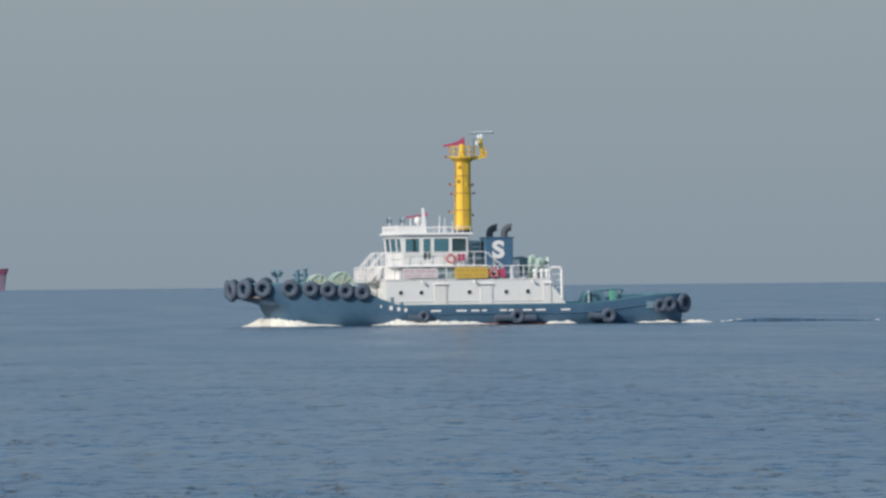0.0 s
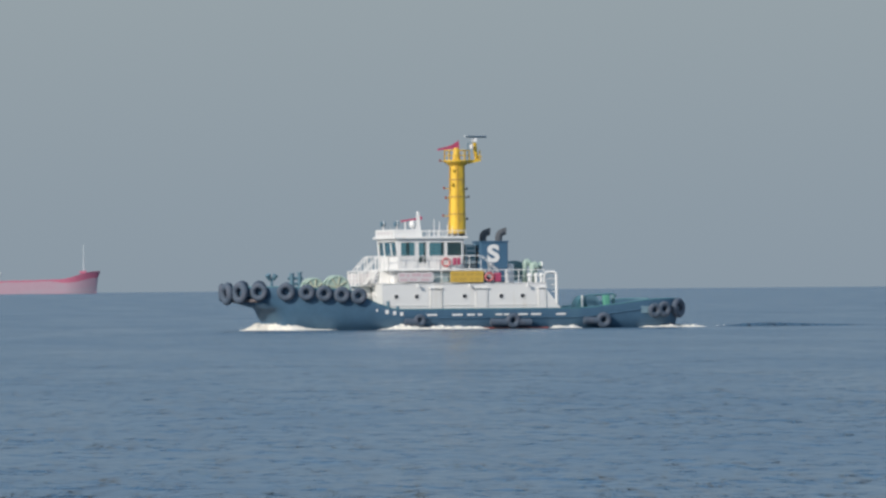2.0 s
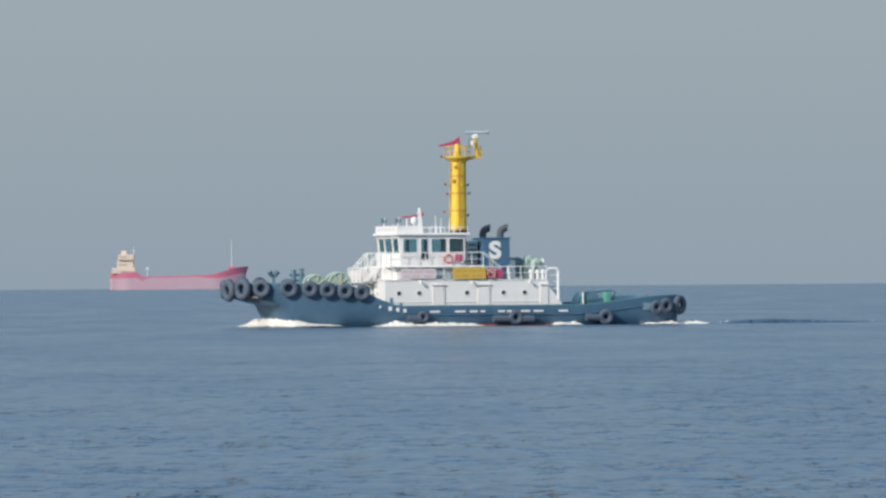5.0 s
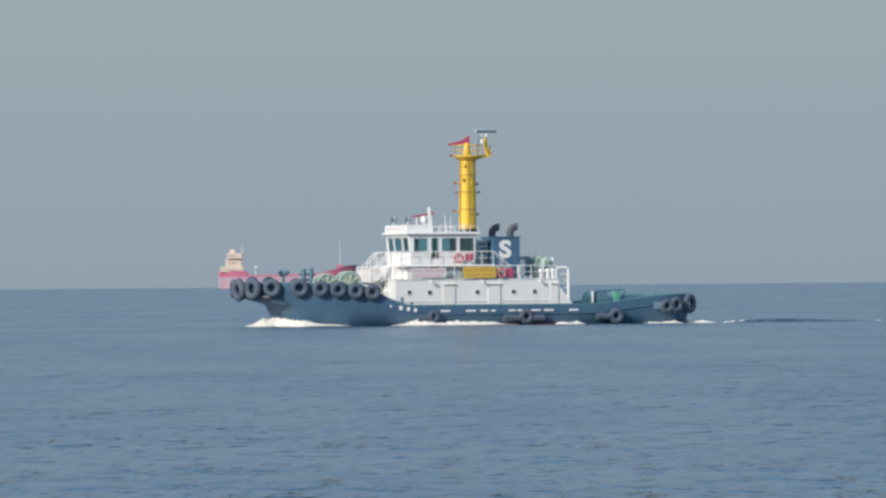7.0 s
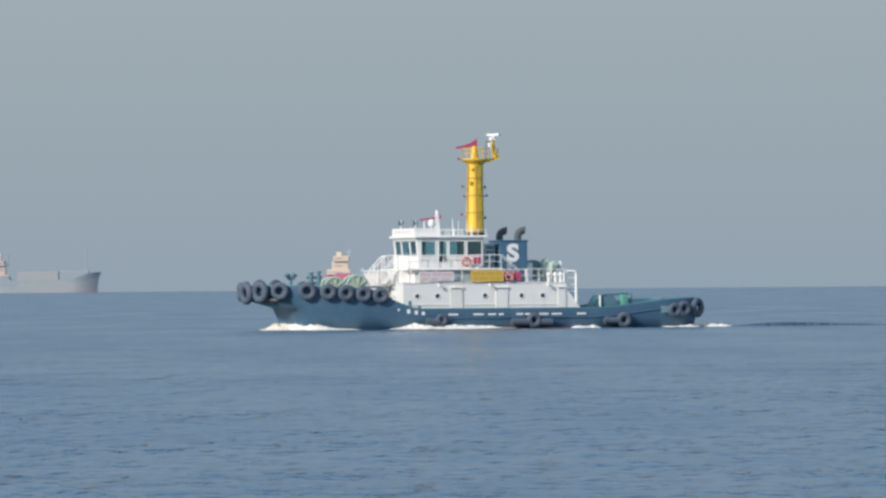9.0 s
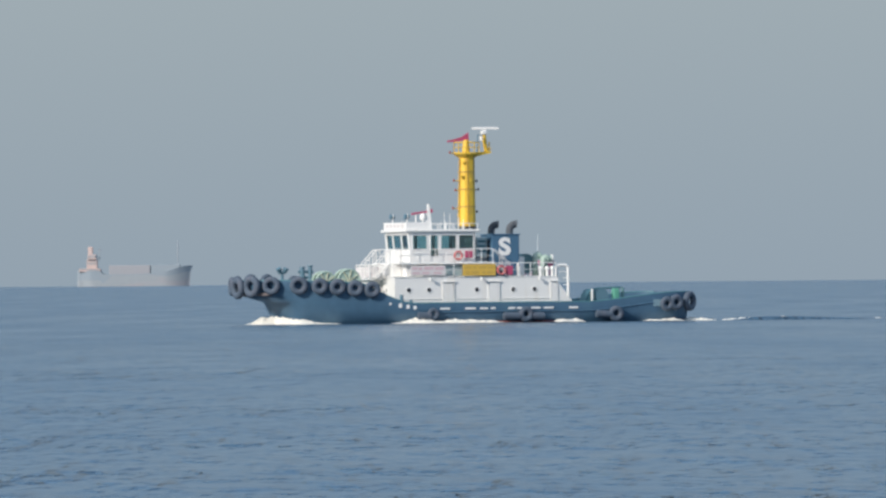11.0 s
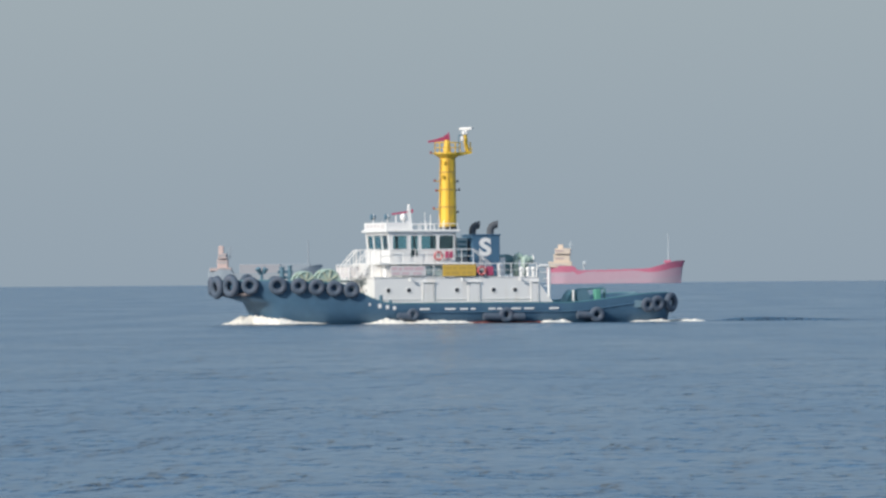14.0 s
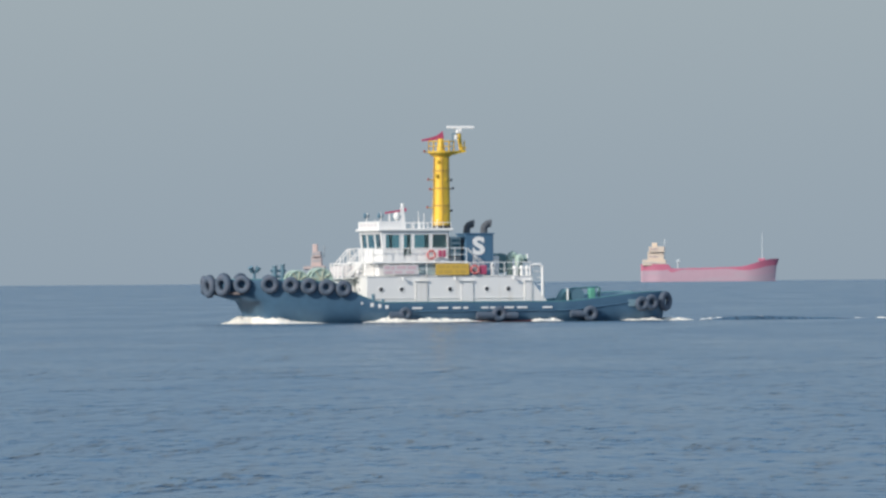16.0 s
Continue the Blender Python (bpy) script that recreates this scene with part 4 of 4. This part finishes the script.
# the smooth low ridges of the stern wave, a little darker to the eye where they turn from the sky
bm = B()
rows = []
for i in range(81):
    x = -16.5 - i * 1.1
    row = []
    for j in range(15):
        y = 4.4 + 0.11 * (-16.5 - x) + (j - 7) * 0.16
        a = smooth01(-16.5, -22, x) * smooth01(-104, -60, x)
        hz = 0.34 * a * math.exp(-((j - 7) / 3.0) ** 2) * max(0.1, 0.55 + 1.1 * noise.noise((x * 0.11, 0.0, 4)))
        row.append((x, y, hz - 0.05))
    rows.append(row)
loft(bm, rows)
wave = tagged(new("stern_wave", mesh_of("stern_wave", bm, SEA, True)), "smooth dark ridge of water trailing the stern", "wave", kind="stuff")


# ---------------------------------------------------------------- ships at anchor far off
# Colours here lean towards the sky: distance haze is put into the paint.
def hazed_paint(name, base, stain):
    return material(name, base, 0.75, vary=0.06, grain=0.5, stain=stain, stain_at=0.5, stain_scale=(0.05, 0.05, 0.25), bump=0.0)


def cargo_ship(label, length, mats, group, tower=False):
    """Bow along +x, origin amidships at the waterline. mats: strake, side, house, mast, gear, and cargo on deck."""
    strake, side_m, house_m, mast_m, gear_m = mats[:5]
    L = length / 2
    ship = thing("cargo_ship", label, "ship", group)

    def sheer(x):
        s = x / L
        return 6.0 + 2.3 * smooth01(-0.55, -0.62, s) * 1.0 + 0.6 * smooth01(-0.1, 0.4, s) + 4.2 * smooth01(0.38, 0.95, s)

    def split(x):
        s = x / L
        return sheer(x) - 0.7 - (4.9 if tower else 2.6) * smooth01(-0.35, -0.6 if tower else -0.7, s) - 2.8 * smooth01(0.2, 0.75, s)

    def ring(k, z):
        n = 60
        b = (1.0, 0.965, 0.945)[k]
        pts = []
        for i in range(n + 1):
            x = -L + (L * b + L) * i / n
            s = x / (L * b)
            y = 6.6 * (1 - 0.3 * smooth01(-0.75, -1, s))
            if s > 0.5:
                y *= max(0.0, 1 - ((s - 0.5) / 0.5) ** 2)
            pts.append(Vector((x, y, z(x))))
        return pts + [Vector((p.x, -p.y, p.z)) for p in pts[::-1]]
    # The paler colour low on the hull stands for thicker haze near the water.
    lower = [ring(2, lambda x: -3.0), ring(2, lambda x: 1.0), ring(1, split)]
    bm = B()
    loft(bm, [r + [r[0]] for r in lower])
    hull_o = part("hull", bm, side_m, ship, "lower hull with haze put into its pale colour", smooth=True)
    bm = B()
    loft(bm, [r + [r[0]] for r in (ring(1, split), ring(0, sheer))])
    part("upper_strake", bm, strake, ship, smooth=True)
    bm = B()
    top = [bm.verts.new(p - Vector((0, 0, 0.6))) for p in ring(0, sheer)]
    h = len(top) // 2
    for i in range(h - 1):
        try:
            bm.faces.new((top[i], top[i + 1], top[2 * h - 2 - i], top[2 * h - 1 - i]))
        except ValueError:
            pass
    part("deck", bm, gear_m, ship)
    x0 = -L + 1.0
    a, b, c, d = (4.8, 11.4, 5.6, 10.8) if tower else (3.0, 12.4, 3.8, 12.8)
    house_o = part("superstructure", box(B(), x0, x0 + 13.5, -6, 6, 7.6, 9.4 if tower else 10.6, 0.2), house_m, ship, "accommodation block")
    part("upper_block", box(B(), x0 + a, x0 + b, -5, 5, 9.4 if tower else 10.6, 14.6, 0.2), house_m, house_o)
    part("bridge", box(B(), x0 + c, x0 + d, -6.2, 6.2, 14.6, 17.6, 0.2), house_m, house_o)
    part("bridge_window", box(B(), x0 + d - 0.1, x0 + d + 0.06, -5, 5, 15.6, 16.8), gear_m, house_o)
    for z in (8.3, 11.8, 15.8):
        for i in range(6):
            part("window", box(B(), x0 + c + 0.5 + i * 0.8, x0 + c + 0.95 + i * 0.8, -6.26 if z > 15 else (-6.06 if z < 10 else -5.06), -5.9 if z > 15 else (-5.8 if z < 10 else -4.9), z, z + 0.8), gear_m, house_o)
    part("funnel", box(B(), x0 + 5.5, x0 + 8.6, -2, 2, 17.4, 22.0 if tower else 19.6, 0.4), house_m, ship)
    part("radar_mast", tube(B(), [(x0 + 12.6, 0, 14.5), (x0 + 12.9, 0, 21.5)], 0.28), mast_m, ship)
    part("yard", rod(B(), (x0 + 11.2, 0, 19.5), (x0 + 14.4, 0, 19.8), 0.14), mast_m, ship)
    part("fore_mast", rod(B(), (L - 9.6, 0, 9.5), (L - 9.6, 0, 25.0), 0.42, 0.26), mast_m, ship)
    part("mast_step", box(B(), L - 12, L - 8, -2, 2, 9.5, 11.0, 0.2), strake, ship)
    part("crane_post", rod(B(), (x0 + 20.5, 0, 6), (x0 + 20.5, 0, 10.6), 0.5), mast_m, ship)
    part("crane_cab", box(B(), x0 + 19.6, x0 + 21.6, -1, 1, 9.0, 10.8, 0.2), mast_m, ship)
    for i in range(4):
        part("hatch", box(B(), x0 + 25 + i * 8.5, x0 + 32 + i * 8.5, -4, 4, 5.4, 6.3 + 0.12 * i, 0.2), gear_m, ship)
    if tower:
        part("deck_cargo", box(B(), x0 + 19, L - 27, -4.5, 4.5, 5.5, 11.2, 0.3), mats[5], ship, "deck cargo, pinkish grey with haze in its colour")
        part("fore_cargo", box(B(), L - 26, L - 8, -4.0, 4.0, 6.0, 11.4, 0.3), strake, ship, "deck cargo, blue-grey with haze in its colour")
    part("rail", tube(B(), [(x0 + 15, -6.2, 8.6), (x0 - 0.5, -6.0, 9.2)], 0.12), mast_m, ship)
    return ship


# Haze over the two ships is mixed into each of these base colours.
RED_STRAKE = hazed_paint("hazed_red_strake", (0.48, 0.135, 0.215), (0.45, 0.17, 0.25))
RED_SIDE = hazed_paint("hazed_red_paint", (0.43, 0.29, 0.35), (0.40, 0.31, 0.365))
CREAM = hazed_paint("hazed_cream", (0.66, 0.54, 0.43), (0.60, 0.51, 0.43))
PALE = hazed_paint("hazed_pale_grey", (0.46, 0.52, 0.55), (0.43, 0.49, 0.52))
GEAR = hazed_paint("hazed_red_gear", (0.36, 0.24, 0.29), (0.34, 0.26, 0.30))
BLUEGREY = hazed_paint("hazed_blue_grey_strake", (0.262, 0.310, 0.355), (0.275, 0.318, 0.358))
ROSEGREY = hazed_paint("hazed_rose_grey", (0.328, 0.330, 0.356), (0.318, 0.330, 0.358))
MISTGREY = hazed_paint("hazed_blue_grey", (0.300, 0.330, 0.358), (0.335, 0.330, 0.352))
PEACH = hazed_paint("hazed_peach", (0.54, 0.42, 0.39), (0.45, 0.385, 0.375))
GREYGEAR = hazed_paint("hazed_grey_gear", (0.30, 0.335, 0.37), (0.30, 0.335, 0.37))


def far_place(turn, dist, x_at):
    """Where a ship lies whose point x_at (along its length) bears turn degrees right of +Y."""
    b = radians(turn)
    return pose(dist * math.sin(b) - x_at, dist * math.cos(b), 1.1)


red_ship = cargo_ship("red coastal cargo ship with cream bridge aft, at anchor", 80.0, (RED_STRAKE, RED_SIDE, CREAM, PALE, GEAR), "ships at anchor")
red_ship.matrix_world = far_place(-0.5416, 4200, 40 - 9.6) @ Matrix.Diagonal((1, 1, 1.10, 1))
grey_ship = cargo_ship("cargo ship with peach bridge, pale blue-grey through haze, at anchor", 73.0, (BLUEGREY, MISTGREY, PEACH, GREYGEAR, GREYGEAR, ROSEGREY), "ships at anchor", tower=True)
grey_ship.matrix_world = far_place(-4.0661, 4600, -36.5 + 9.0) @ Matrix.Diagonal((1, 1, 1.10, 1))


# ---------------------------------------------------------------- what moves
def tug_pose(t, z=0.0, nod=0.0):
    s = t - 8
    x, y = -3.5755 * s, 523 - 0.5468 * s
    aspect = 17.472 + 1.458 * s / 8 - 2.912 * (s / 8) ** 2
    return pose(x, y, z, 0, 0, 180 + aspect + math.degrees(math.atan2(-x, y))) @ pose(0, 0, 0, 0, nod, 0)


def motions():
    steps = [i * 0.5 for i in range(33)]
    # the bow nods a little in the swell
    walk(tug, [(t, tug_pose(t, 0.19, 0.6 * (lean - 0.47))) for t, turn, up, lean in PATH])
    turn = 360 / 2.5
    walk(scanner, [(t, Matrix.Translation(SCAN_AT) @ pose(0, 0, 0, 0, 0, -17 - turn * (t - 1.05))) for t in [i * 0.25 for i in range(65)]])
    for ob, lift, slide, beat, ph in ((bow_foam, 0.07, 0.25, 2.3, 0.0), (side_foam, 0.03, 0.4, 3.1, 1.0), (quarter_foam, 0.03, 0.4, 2.7, 2.0), (wake_foam, 0.03, 0.5, 3.7, 0.4), (wave, 0.02, 0.0, 4.0, 0.0)):
        walk(ob, [(t, tug_pose(t) @ pose(slide * math.sin(t * 6.283 / beat * 0.7 + ph), 0, lift * math.sin(t * 6.283 / beat + ph))) for t in steps])
    walk(sea, [(0, pose(0, 0, 0)), (8, pose(-0.8, -6.0, 0)), (16, pose(-1.6, -12.0, 0))])


motions()
